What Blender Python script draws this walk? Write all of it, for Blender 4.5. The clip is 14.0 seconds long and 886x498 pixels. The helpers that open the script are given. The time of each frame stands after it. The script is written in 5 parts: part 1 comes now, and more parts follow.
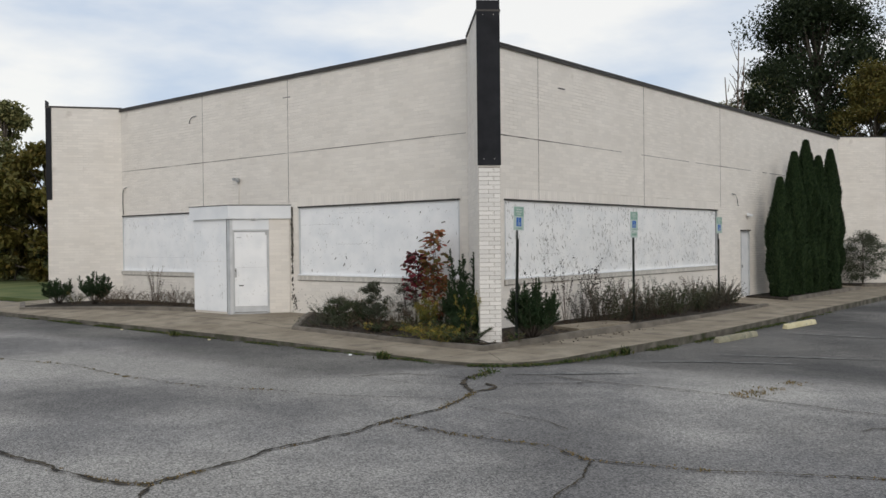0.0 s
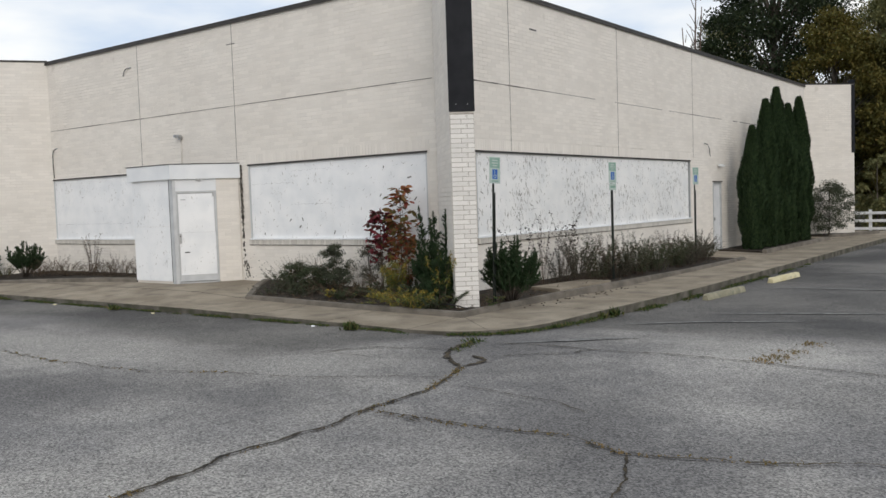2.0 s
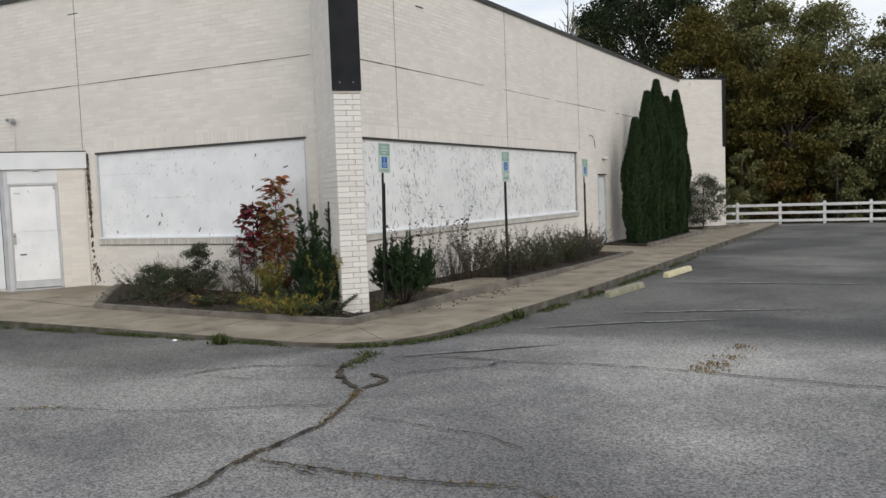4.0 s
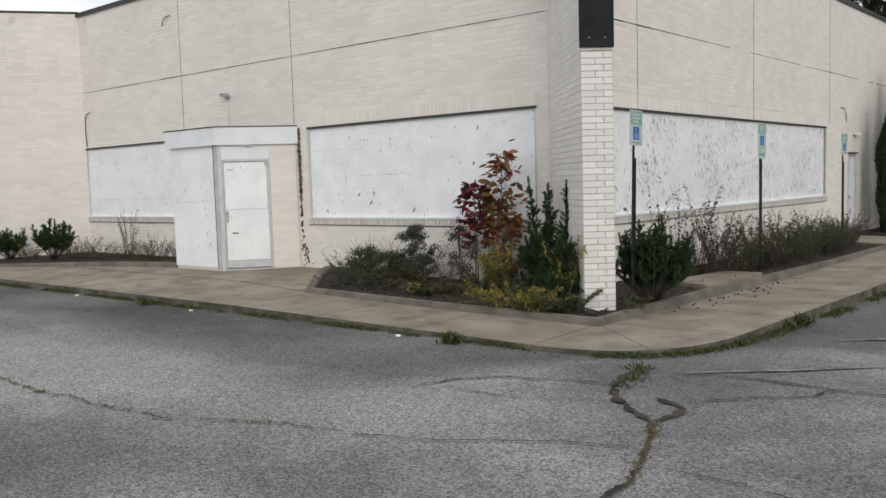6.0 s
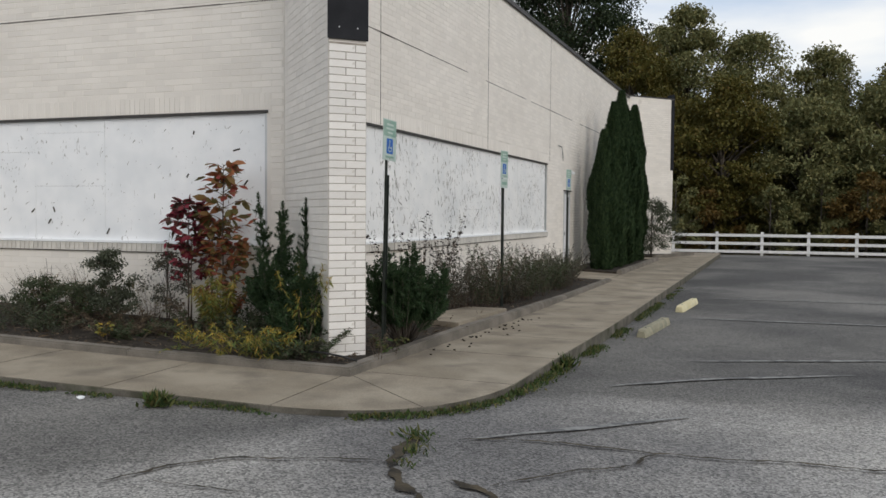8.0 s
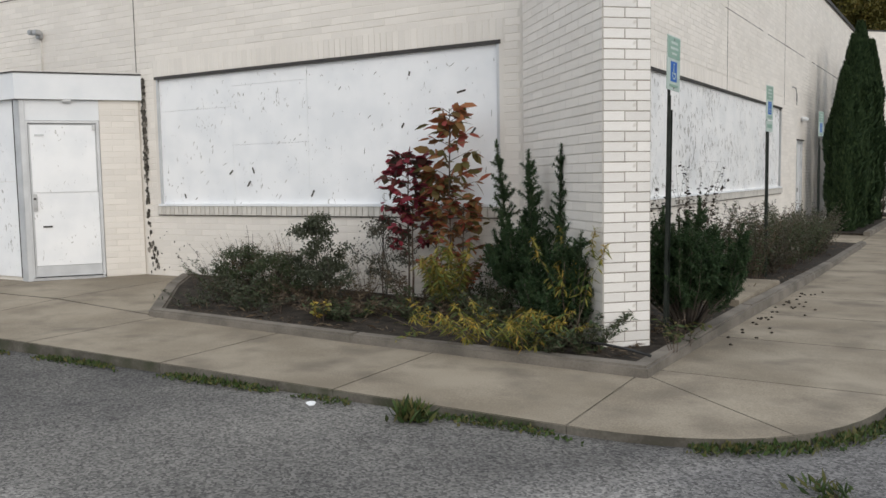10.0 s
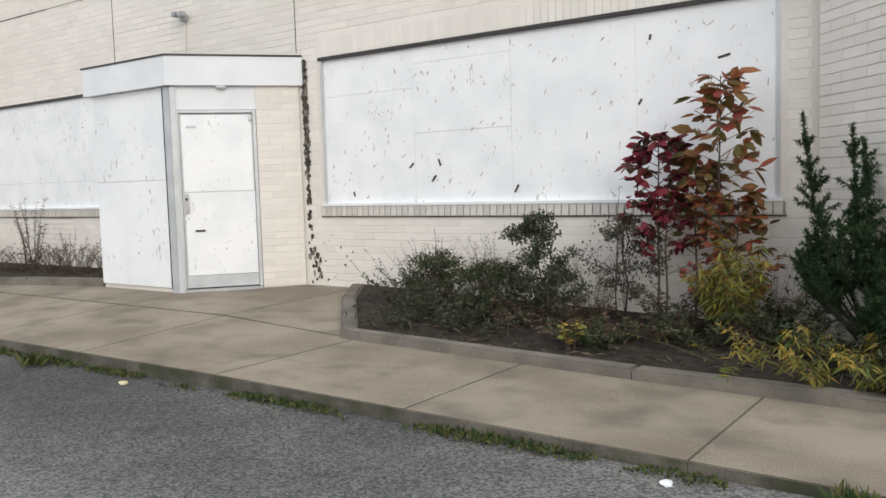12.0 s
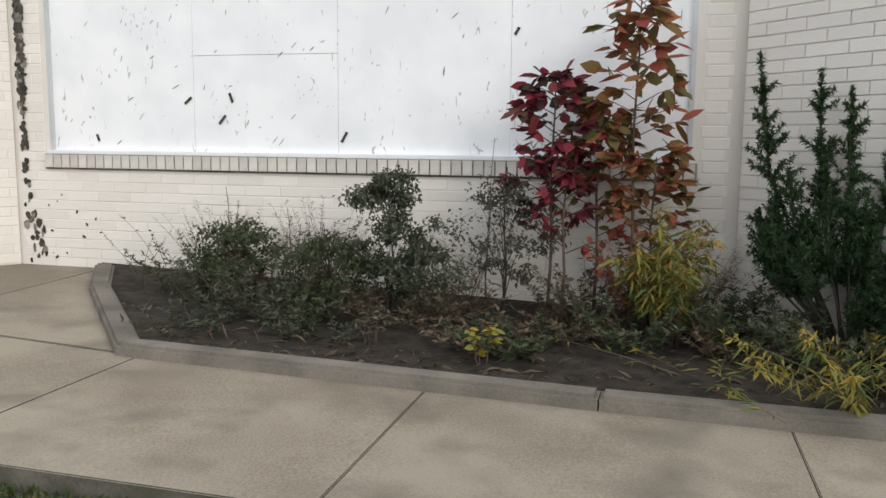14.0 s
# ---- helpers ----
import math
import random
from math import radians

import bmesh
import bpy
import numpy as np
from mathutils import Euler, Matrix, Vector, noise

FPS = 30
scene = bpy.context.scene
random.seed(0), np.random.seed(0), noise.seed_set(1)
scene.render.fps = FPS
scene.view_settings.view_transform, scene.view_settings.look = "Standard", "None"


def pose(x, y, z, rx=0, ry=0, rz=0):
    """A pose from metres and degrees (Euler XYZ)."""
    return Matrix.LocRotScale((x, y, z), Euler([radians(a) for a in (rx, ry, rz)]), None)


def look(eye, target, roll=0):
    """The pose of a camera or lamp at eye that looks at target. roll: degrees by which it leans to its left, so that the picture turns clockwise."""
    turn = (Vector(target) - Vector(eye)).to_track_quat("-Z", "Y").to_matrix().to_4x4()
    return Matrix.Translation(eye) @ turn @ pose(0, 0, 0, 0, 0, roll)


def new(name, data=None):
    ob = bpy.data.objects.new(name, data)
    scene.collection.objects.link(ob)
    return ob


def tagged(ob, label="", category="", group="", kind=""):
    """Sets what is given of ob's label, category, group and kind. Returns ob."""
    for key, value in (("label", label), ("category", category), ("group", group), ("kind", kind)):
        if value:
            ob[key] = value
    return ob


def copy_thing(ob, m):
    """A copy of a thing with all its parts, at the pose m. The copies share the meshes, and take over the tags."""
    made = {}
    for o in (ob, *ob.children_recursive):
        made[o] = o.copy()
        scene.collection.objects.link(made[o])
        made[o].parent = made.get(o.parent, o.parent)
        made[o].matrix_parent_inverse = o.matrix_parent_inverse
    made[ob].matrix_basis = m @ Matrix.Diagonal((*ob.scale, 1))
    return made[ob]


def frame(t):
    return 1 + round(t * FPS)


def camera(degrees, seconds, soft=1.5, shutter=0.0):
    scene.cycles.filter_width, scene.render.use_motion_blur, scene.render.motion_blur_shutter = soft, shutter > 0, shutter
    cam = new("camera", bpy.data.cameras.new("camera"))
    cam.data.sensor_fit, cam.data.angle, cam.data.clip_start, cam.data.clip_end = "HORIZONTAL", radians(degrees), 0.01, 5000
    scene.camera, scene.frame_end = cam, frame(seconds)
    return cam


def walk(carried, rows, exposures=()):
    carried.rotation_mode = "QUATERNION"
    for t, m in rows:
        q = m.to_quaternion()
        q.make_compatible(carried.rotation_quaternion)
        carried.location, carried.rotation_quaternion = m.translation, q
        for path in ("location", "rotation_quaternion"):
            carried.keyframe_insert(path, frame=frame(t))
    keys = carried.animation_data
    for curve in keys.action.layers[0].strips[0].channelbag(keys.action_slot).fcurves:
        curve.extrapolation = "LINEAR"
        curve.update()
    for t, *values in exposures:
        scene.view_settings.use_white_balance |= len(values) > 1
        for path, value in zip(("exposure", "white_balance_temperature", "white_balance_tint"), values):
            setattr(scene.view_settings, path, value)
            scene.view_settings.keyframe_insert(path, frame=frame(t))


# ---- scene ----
cam = camera(55.9, 14.0)
PATH = [
    (0, (-1.126, -0.455, 1.407), (-2.388, 1.097, 1.389), -0.6),
    (0.5, (-1.391, -0.233, 1.359), (-2.649, 1.32, 1.294), -1.2),
    (1, (-1.711, 0.001, 1.354), (-2.939, 1.576, 1.249), -0.0),
    (1.5, (-2.071, 0.182, 1.357), (-3.263, 1.783, 1.243), -0.6),
    (2, (-2.339, 0.527, 1.318), (-3.508, 2.146, 1.205), -1.9),
    (2.2, (-2.467, 0.667, 1.31), (-3.583, 2.324, 1.205), -1.5),
    (4.3, (-3.664, 1.928, 1.234), (-4.567, 3.708, 1.097), -2.2),
    (4.5, (-3.833, 2.084, 1.224), (-4.812, 3.821, 1.062), -2.3),
    (5, (-4.258, 2.332, 1.214), (-5.395, 3.965, 1.017), -0.5),
    (5.5, (-4.67, 2.52, 1.2), (-5.868, 4.11, 1.012), -0.9),
    (6, (-5.165, 2.785, 1.201), (-6.426, 4.329, 1.042), -1.7),
    (6.5, (-5.528, 3.159, 1.162), (-6.585, 4.852, 1.038), -1.5),
    (7, (-5.849, 3.603, 1.118), (-6.627, 5.444, 1.03), -0.2),
    (7.2, (-5.974, 3.706, 1.087), (-6.624, 5.596, 1.007), 0.5),
    (9.3, (-7.508, 5.331, 0.956), (-8.333, 7.149, 0.84), -1.1),
    (9.5, (-7.715, 5.439, 0.929), (-8.626, 7.216, 0.808), -0.8),
    (10, (-8.244, 5.714, 0.893), (-9.246, 7.437, 0.725), -1.0),
    (10.5, (-8.812, 5.902, 0.876), (-10.036, 7.473, 0.69), -1.1),
    (11, (-9.375, 6.059, 0.85), (-10.741, 7.508, 0.669), -1.3),
    (11.5, (-9.88, 6.22, 0.833), (-11.214, 7.699, 0.651), -1.7),
    (12, (-10.419, 6.397, 0.802), (-11.579, 8.019, 0.648), -1.7),
    (12.5, (-10.884, 6.671, 0.761), (-11.758, 8.463, 0.601), -0.3),
    (13, (-11.4, 6.971, 0.773), (-12.191, 8.806, 0.688), 0.2),
    (13.5, (-11.902, 7.265, 0.745), (-12.642, 9.118, 0.622), -0.0),
    (14, (-12.343, 7.702, 0.736), (-12.849, 9.619, 0.474), 0.5),
]
walk(cam, [(t, look(eye, target, roll)) for t, eye, target, roll in PATH],
     [(0, -0.02), (2, 0.15), (4.5, 0.22), (5, 0.32), (6.5, 0.1), (7, 0.08), (9.5, 0.24), (11, 0.44), (12.5, 0.53), (13.5, 0.52), (14, 0.6)])

# ---- world, sun, exposure ----
world = bpy.data.worlds.new("world")
scene.world = world
world.use_nodes = True
wn, wl = world.node_tree.nodes, world.node_tree.links
wn.clear()
w_out = wn.new("ShaderNodeOutputWorld")
w_bg = wn.new("ShaderNodeBackground")
w_sky = wn.new("ShaderNodeTexSky")
w_sky.sky_type, w_sky.sun_disc = "NISHITA", False
w_sky.sun_elevation, w_sky.sun_rotation = radians(28), radians(130)
w_sky.dust_density, w_sky.air_density = 2.0, 1.0
w_geo = wn.new("ShaderNodeTexCoord")
w_map = wn.new("ShaderNodeMapping")
w_map.inputs["Scale"].default_value = (1.6, 1.6, 5.0)
w_noise = wn.new("ShaderNodeTexNoise")
w_noise.inputs["Scale"].default_value = 1.7
w_noise.inputs["Detail"].default_value = 6
w_ramp = wn.new("ShaderNodeValToRGB")
w_ramp.color_ramp.elements[0].position, w_ramp.color_ramp.elements[0].color = 0.40, (5.2, 6.0, 7.2, 1)
w_ramp.color_ramp.elements[1].position, w_ramp.color_ramp.elements[1].color = 0.60, (8.9, 8.75, 8.4, 1)
w_mix = wn.new("ShaderNodeMixRGB")
w_mix.inputs["Fac"].default_value = 0.85
w_bg.inputs["Strength"].default_value = 0.115
wl.new(w_geo.outputs["Generated"], w_map.inputs["Vector"])
wl.new(w_map.outputs["Vector"], w_noise.inputs["Vector"])
wl.new(w_noise.outputs["Fac"], w_ramp.inputs["Fac"])
wl.new(w_sky.outputs["Color"], w_mix.inputs["Color1"])
wl.new(w_ramp.outputs["Color"], w_mix.inputs["Color2"])
wl.new(w_mix.outputs["Color"], w_bg.inputs["Color"])
wl.new(w_bg.outputs["Background"], w_out.inputs["Surface"])

sun = new("sun", bpy.data.lights.new("sun", "SUN"))
sun.data.energy, sun.data.angle, sun.data.color = 0.7, radians(25), (1.0, 0.95, 0.88)
sun.matrix_world = look((32, -25, 30), (-15, 14, 0))


# ---- materials ----
def material(name, base, other, scale=8.0, rough=0.8, bump=0.2, fine=120.0, island=0.0, metal=0.0, spots=None, stretch=(1, 1, 1), spec=0.3, vary=0.0, coat=0.35):
    """A surface of two tones mixed by coarse and fine noise, with relief; spots: (colour, scale, from, to) of wear on top."""
    m = bpy.data.materials.new(name)
    m.use_nodes = True
    n, l = m.node_tree.nodes, m.node_tree.links
    b = n["Principled BSDF"]
    b.inputs["Roughness"].default_value = rough
    b.inputs["Metallic"].default_value = metal
    b.inputs["Specular IOR Level"].default_value = spec
    tc = n.new("ShaderNodeTexCoord")
    mp = n.new("ShaderNodeMapping")
    mp.inputs["Scale"].default_value = stretch
    l.new(tc.outputs["Object"], mp.inputs["Vector"])
    big = n.new("ShaderNodeTexNoise")
    big.inputs["Scale"].default_value, big.inputs["Detail"].default_value = scale, 5
    small = n.new("ShaderNodeTexNoise")
    small.inputs["Scale"].default_value, small.inputs["Detail"].default_value = fine, 3
    l.new(mp.outputs["Vector"], big.inputs["Vector"])
    l.new(mp.outputs["Vector"], small.inputs["Vector"])
    add = n.new("ShaderNodeMath")
    add.operation = "MULTIPLY_ADD"
    l.new(small.outputs["Fac"], add.inputs[0])
    add.inputs[1].default_value = coat
    l.new(big.outputs["Fac"], add.inputs[2])
    ramp = n.new("ShaderNodeValToRGB")
    mid = 0.5 + 0.5 * coat
    ramp.color_ramp.elements[0].position, ramp.color_ramp.elements[0].color = mid - 0.17, (*base, 1)
    ramp.color_ramp.elements[1].position, ramp.color_ramp.elements[1].color = mid + 0.17, (*other, 1)
    l.new(add.outputs[0], ramp.inputs["Fac"])
    colour = ramp.outputs["Color"]
    if island or vary:
        src = n.new("ShaderNodeNewGeometry").outputs["Random Per Island"] if island else n.new("ShaderNodeObjectInfo").outputs["Random"]
        k = island or vary
        rng = n.new("ShaderNodeMapRange")
        rng.inputs["To Min"].default_value, rng.inputs["To Max"].default_value = 1 - k, 1 + k
        l.new(src, rng.inputs["Value"])
        hsv = n.new("ShaderNodeHueSaturation")
        l.new(colour, hsv.inputs["Color"])
        l.new(rng.outputs["Result"], hsv.inputs["Value"])
        colour = hsv.outputs["Color"]
    if spots:
        tone, size, lo, hi = spots
        sp = n.new("ShaderNodeTexNoise")
        sp.inputs["Scale"].default_value, sp.inputs["Detail"].default_value = size, 4
        l.new(mp.outputs["Vector"], sp.inputs["Vector"])
        sr = n.new("ShaderNodeValToRGB")
        sr.color_ramp.elements[0].position, sr.color_ramp.elements[1].position = lo, hi
        l.new(sp.outputs["Fac"], sr.inputs["Fac"])
        mx = n.new("ShaderNodeMixRGB")
        mx.inputs["Color2"].default_value = (*tone, 1)
        l.new(sr.outputs["Color"], mx.inputs["Fac"])
        l.new(colour, mx.inputs["Color1"])
        colour = mx.outputs["Color"]
    l.new(colour, b.inputs["Base Color"])
    if bump:
        bp = n.new("ShaderNodeBump")
        bp.inputs["Strength"].default_value, bp.inputs["Distance"].default_value = bump, 0.01
        l.new(add.outputs[0], bp.inputs["Height"])
        l.new(bp.outputs["Normal"], b.inputs["Normal"])
    return m


def foliage(name, tones, rough=0.6, through_light=0.25):
    """Leaves whose colour changes from leaf to leaf among the given tones."""
    m = bpy.data.materials.new(name)
    m.use_nodes = True
    n, l = m.node_tree.nodes, m.node_tree.links
    b = n["Principled BSDF"]
    b.inputs["Roughness"].default_value = rough
    b.inputs["Specular IOR Level"].default_value = 0.25
    geo = n.new("ShaderNodeNewGeometry")
    ramp = n.new("ShaderNodeValToRGB")
    el = ramp.color_ramp.elements
    while len(el) < len(tones):
        el.new(0.5)
    for i, c in enumerate(tones):
        el[i].position, el[i].color = i / max(1, len(tones) - 1), (*c, 1)
    l.new(geo.outputs["Random Per Island"], ramp.inputs["Fac"])
    l.new(ramp.outputs["Color"], b.inputs["Base Color"])
    tr = n.new("ShaderNodeBsdfTranslucent")
    l.new(ramp.outputs["Color"], tr.inputs["Color"])
    mix = n.new("ShaderNodeMixShader")
    mix.inputs["Fac"].default_value = through_light
    l.new(b.outputs["BSDF"], mix.inputs[1])
    l.new(tr.outputs["BSDF"], mix.inputs[2])
    l.new(mix.outputs["Shader"], n["Material Output"].inputs["Surface"])
    return m


def osb(name, base, flake, amount, scale=(9, 9, 3.2)):
    """Flaked board under white paint: long chips show where the paint has gone."""
    m = bpy.data.materials.new(name)
    m.use_nodes = True
    n, l = m.node_tree.nodes, m.node_tree.links
    b = n["Principled BSDF"]
    b.inputs["Roughness"].default_value = 0.55
    tc = n.new("ShaderNodeTexCoord")
    info = n.new("ShaderNodeObjectInfo")
    mp = n.new("ShaderNodeMapping")
    mp.inputs["Scale"].default_value = scale
    mp.inputs["Rotation"].default_value = (0, 0.35, 0)
    l.new(tc.outputs["Object"], mp.inputs["Vector"])
    l.new(info.outputs["Random"], mp.inputs["Location"])
    chip = n.new("ShaderNodeTexNoise")
    chip.inputs["Scale"].default_value, chip.inputs["Detail"].default_value, chip.inputs["Distortion"].default_value = 2.6, 2.5, 1.2
    l.new(mp.outputs["Vector"], chip.inputs["Vector"])
    area = n.new("ShaderNodeTexNoise")
    area.inputs["Scale"].default_value, area.inputs["Detail"].default_value = 1.3, 3
    l.new(tc.outputs["Object"], area.inputs["Vector"])
    mul = n.new("ShaderNodeMath")
    mul.operation = "MULTIPLY_ADD"
    l.new(area.outputs["Fac"], mul.inputs[0])
    mul.inputs[1].default_value = 0.28
    l.new(chip.outputs["Fac"], mul.inputs[2])
    ramp = n.new("ShaderNodeValToRGB")
    ramp.color_ramp.elements[0].position, ramp.color_ramp.elements[0].color = amount, (*base, 1)
    ramp.color_ramp.elements[1].position, ramp.color_ramp.elements[1].color = amount + 0.035, (*flake, 1)
    l.new(mul.outputs[0], ramp.inputs["Fac"])
    dirt = n.new("ShaderNodeTexNoise")
    dirt.inputs["Scale"].default_value, dirt.inputs["Detail"].default_value = 2.2, 6
    l.new(tc.outputs["Object"], dirt.inputs["Vector"])
    dr = n.new("ShaderNodeValToRGB")
    dr.color_ramp.elements[0].color, dr.color_ramp.elements[1].color = (0.91, 0.92, 0.93, 1), (1, 1, 1, 1)
    dr.color_ramp.elements[0].position, dr.color_ramp.elements[1].position = 0.35, 0.6
    l.new(dirt.outputs["Fac"], dr.inputs["Fac"])
    mm = n.new("ShaderNodeMixRGB")
    mm.blend_type = "MULTIPLY"
    mm.inputs["Fac"].default_value = 1
    l.new(ramp.outputs["Color"], mm.inputs["Color1"])
    l.new(dr.outputs["Color"], mm.inputs["Color2"])
    l.new(mm.outputs["Color"], b.inputs["Base Color"])
    bp = n.new("ShaderNodeBump")
    bp.inputs["Strength"].default_value, bp.inputs["Distance"].default_value = 0.25, 0.004
    l.new(chip.outputs["Fac"], bp.inputs["Height"])
    l.new(bp.outputs["Normal"], b.inputs["Normal"])
    return m


PAINT = (0.745, 0.70, 0.64)
M_brick = material("painted_brick", PAINT, (0.81, 0.765, 0.705), scale=1.1, rough=0.75, bump=0.35, fine=60, vary=0.045, spots=((0.52, 0.47, 0.41), 2.3, 0.66, 0.86))
M_bricks = material("painted_bricks", PAINT, (0.81, 0.765, 0.705), scale=1.1, rough=0.75, bump=0.35, fine=60, island=0.045, spots=((0.52, 0.47, 0.41), 2.3, 0.66, 0.86))
M_mortar = material("painted_mortar", (0.69, 0.645, 0.585), (0.77, 0.73, 0.67), scale=1.5, rough=0.9, bump=0.3, fine=90, spots=((0.46, 0.42, 0.36), 0.55, 0.55, 0.7))
M_pier = material("worn_white_brick", (0.72, 0.69, 0.65), (0.82, 0.80, 0.77), scale=3, rough=0.7, bump=0.3, fine=80, vary=0.08, spots=((0.45, 0.40, 0.34), 6, 0.68, 0.85))
M_pier_mortar = material("bare_mortar", (0.25, 0.22, 0.19), (0.42, 0.38, 0.33), scale=9, rough=0.95, bump=0.4)
M_board = osb("white_board", (0.90, 0.905, 0.91), (0.50, 0.49, 0.47), 0.82)
M_board_worn = osb("peeling_white_board", (0.89, 0.885, 0.87), (0.30, 0.29, 0.26), 0.815, (17, 17, 3.8))
M_black = material("black_sheet", (0.010, 0.011, 0.014), (0.02, 0.021, 0.025), scale=3, rough=0.6, bump=0.05, spec=0.15)
M_coping = material("dark_metal", (0.035, 0.032, 0.03), (0.06, 0.055, 0.05), scale=3, rough=0.5, bump=0.05)
M_joint_shadow = material("sealant_joint", (0.05, 0.045, 0.04), (0.30, 0.27, 0.24), scale=3, rough=0.9, bump=0.1)
M_alu = material("grey_aluminium", (0.50, 0.51, 0.52), (0.60, 0.61, 0.62), scale=4, rough=0.45, bump=0.05, metal=0.3)
M_white = material("white_metal", (0.74, 0.76, 0.78), (0.82, 0.83, 0.84), scale=2, rough=0.5, bump=0.08, spots=((0.5, 0.48, 0.45), 5, 0.7, 0.9))
M_galv = material("galvanised", (0.40, 0.41, 0.42), (0.5, 0.5, 0.5), scale=12, rough=0.45, bump=0.05, metal=0.6)
M_stain = material("black_stain", (0.03, 0.027, 0.022), (0.09, 0.08, 0.065), scale=9, rough=0.95, bump=0.3)
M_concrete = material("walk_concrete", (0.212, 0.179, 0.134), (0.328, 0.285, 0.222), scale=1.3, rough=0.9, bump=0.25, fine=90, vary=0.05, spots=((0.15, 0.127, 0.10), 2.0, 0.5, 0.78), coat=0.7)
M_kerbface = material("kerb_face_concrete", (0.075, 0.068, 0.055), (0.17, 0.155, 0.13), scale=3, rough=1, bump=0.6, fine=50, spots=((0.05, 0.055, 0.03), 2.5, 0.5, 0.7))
M_kerb = material("bed_concrete", (0.125, 0.112, 0.094), (0.225, 0.20, 0.17), scale=2.5, rough=0.95, bump=0.4, fine=70, vary=0.06, spots=((0.11, 0.10, 0.085), 3, 0.55, 0.8))
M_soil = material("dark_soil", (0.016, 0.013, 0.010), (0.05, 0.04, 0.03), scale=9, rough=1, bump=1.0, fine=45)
M_lawn = material("lawn", (0.07, 0.10, 0.03), (0.15, 0.16, 0.06), scale=0.7, rough=1, bump=0.8, fine=40)
M_earth = material("woodland_floor", (0.05, 0.045, 0.025), (0.10, 0.08, 0.045), scale=0.5, rough=1, bump=0.5, fine=20)
M_post = material("green_black_steel", (0.012, 0.018, 0.014), (0.035, 0.04, 0.035), scale=9, rough=0.5, bump=0.1)
M_signface = material("sign_white", (0.44, 0.53, 0.49), (0.55, 0.63, 0.59), scale=6, rough=0.35, bump=0.02)
M_signgreen = material("sign_green", (0.22, 0.36, 0.29), (0.30, 0.43, 0.36), scale=6, rough=0.35, bump=0.02)
M_signblue = material("sign_blue", (0.02, 0.11, 0.42), (0.03, 0.15, 0.5), scale=6, rough=0.35, bump=0.02)
M_stop = material("stop_concrete", (0.24, 0.225, 0.16), (0.35, 0.325, 0.235), scale=5, rough=0.9, bump=0.4, spots=((0.2, 0.2, 0.15), 6, 0.5, 0.7))
M_stop_y = material("stop_yellow", (0.58, 0.51, 0.30), (0.68, 0.62, 0.42), scale=5, rough=0.85, bump=0.4, spots=((0.35, 0.32, 0.25), 6, 0.6, 0.75))
M_fence = material("fence_white", (0.66, 0.66, 0.65), (0.78, 0.78, 0.77), scale=2, rough=0.6, bump=0.1)
M_bark = material("bark", (0.06, 0.05, 0.04), (0.14, 0.12, 0.10), scale=6, rough=1, bump=0.8, fine=30, stretch=(1, 1, 0.3))
M_twig = material("twig", (0.07, 0.05, 0.04), (0.16, 0.12, 0.09), scale=9, rough=0.9, bump=0.2)
M_line = material("faded_line", (0.19, 0.19, 0.185), (0.30, 0.30, 0.29), scale=6, rough=0.9, bump=0.3, fine=50, spots=((0.13, 0.13, 0.13), 9, 0.46, 0.58))
M_crack = material("crack_fill", (0.018, 0.016, 0.013), (0.085, 0.068, 0.045), scale=5, rough=1, bump=0.6, fine=60)
M_rubber = material("cable_black", (0.01, 0.01, 0.01), (0.03, 0.03, 0.03), scale=9, rough=0.5, bump=0.05)

F_yew = foliage("yew", [(0.018, 0.042, 0.018), (0.04, 0.078, 0.032), (0.068, 0.105, 0.045)])
F_thuja = foliage("thuja", [(0.012, 0.03, 0.012), (0.03, 0.056, 0.022), (0.058, 0.09, 0.036)], through_light=0.08)
F_red = foliage("red_leaf", [(0.22, 0.03, 0.05), (0.34, 0.05, 0.07), (0.11, 0.025, 0.04), (0.05, 0.065, 0.035), (0.26, 0.04, 0.06)], through_light=0.4)
F_orange = foliage("orange_leaf", [(0.34, 0.08, 0.06), (0.40, 0.16, 0.07), (0.18, 0.13, 0.05), (0.12, 0.125, 0.045), (0.40, 0.09, 0.08)], through_light=0.4)
F_yellow = foliage("goldenrod", [(0.07, 0.11, 0.03), (0.12, 0.15, 0.04), (0.30, 0.25, 0.05), (0.10, 0.13, 0.035), (0.36, 0.23, 0.05)])
F_gold = foliage("gold_plume", [(0.42, 0.28, 0.05), (0.30, 0.24, 0.05), (0.20, 0.20, 0.05)])
F_weed = foliage("weed", [(0.036, 0.056, 0.026), (0.06, 0.088, 0.04), (0.09, 0.105, 0.058), (0.075, 0.07, 0.045)])
F_sage = foliage("sage_leaf", [(0.06, 0.075, 0.045), (0.10, 0.115, 0.075), (0.045, 0.055, 0.032), (0.13, 0.14, 0.10)])
F_seed = foliage("seed_head", [(0.025, 0.02, 0.016), (0.05, 0.04, 0.03)])
F_grey = foliage("grey_weed", [(0.05, 0.055, 0.04), (0.10, 0.10, 0.075), (0.13, 0.11, 0.08)])
F_dry = foliage("dry_stem", [(0.10, 0.07, 0.045), (0.17, 0.13, 0.085), (0.06, 0.045, 0.035)])
F_straw = foliage("straw", [(0.26, 0.18, 0.08), (0.18, 0.13, 0.06), (0.12, 0.11, 0.04)])
F_grass = foliage("kerb_grass", [(0.04, 0.075, 0.02), (0.07, 0.105, 0.03), (0.15, 0.13, 0.05), (0.03, 0.05, 0.02), (0.055, 0.09, 0.025)])
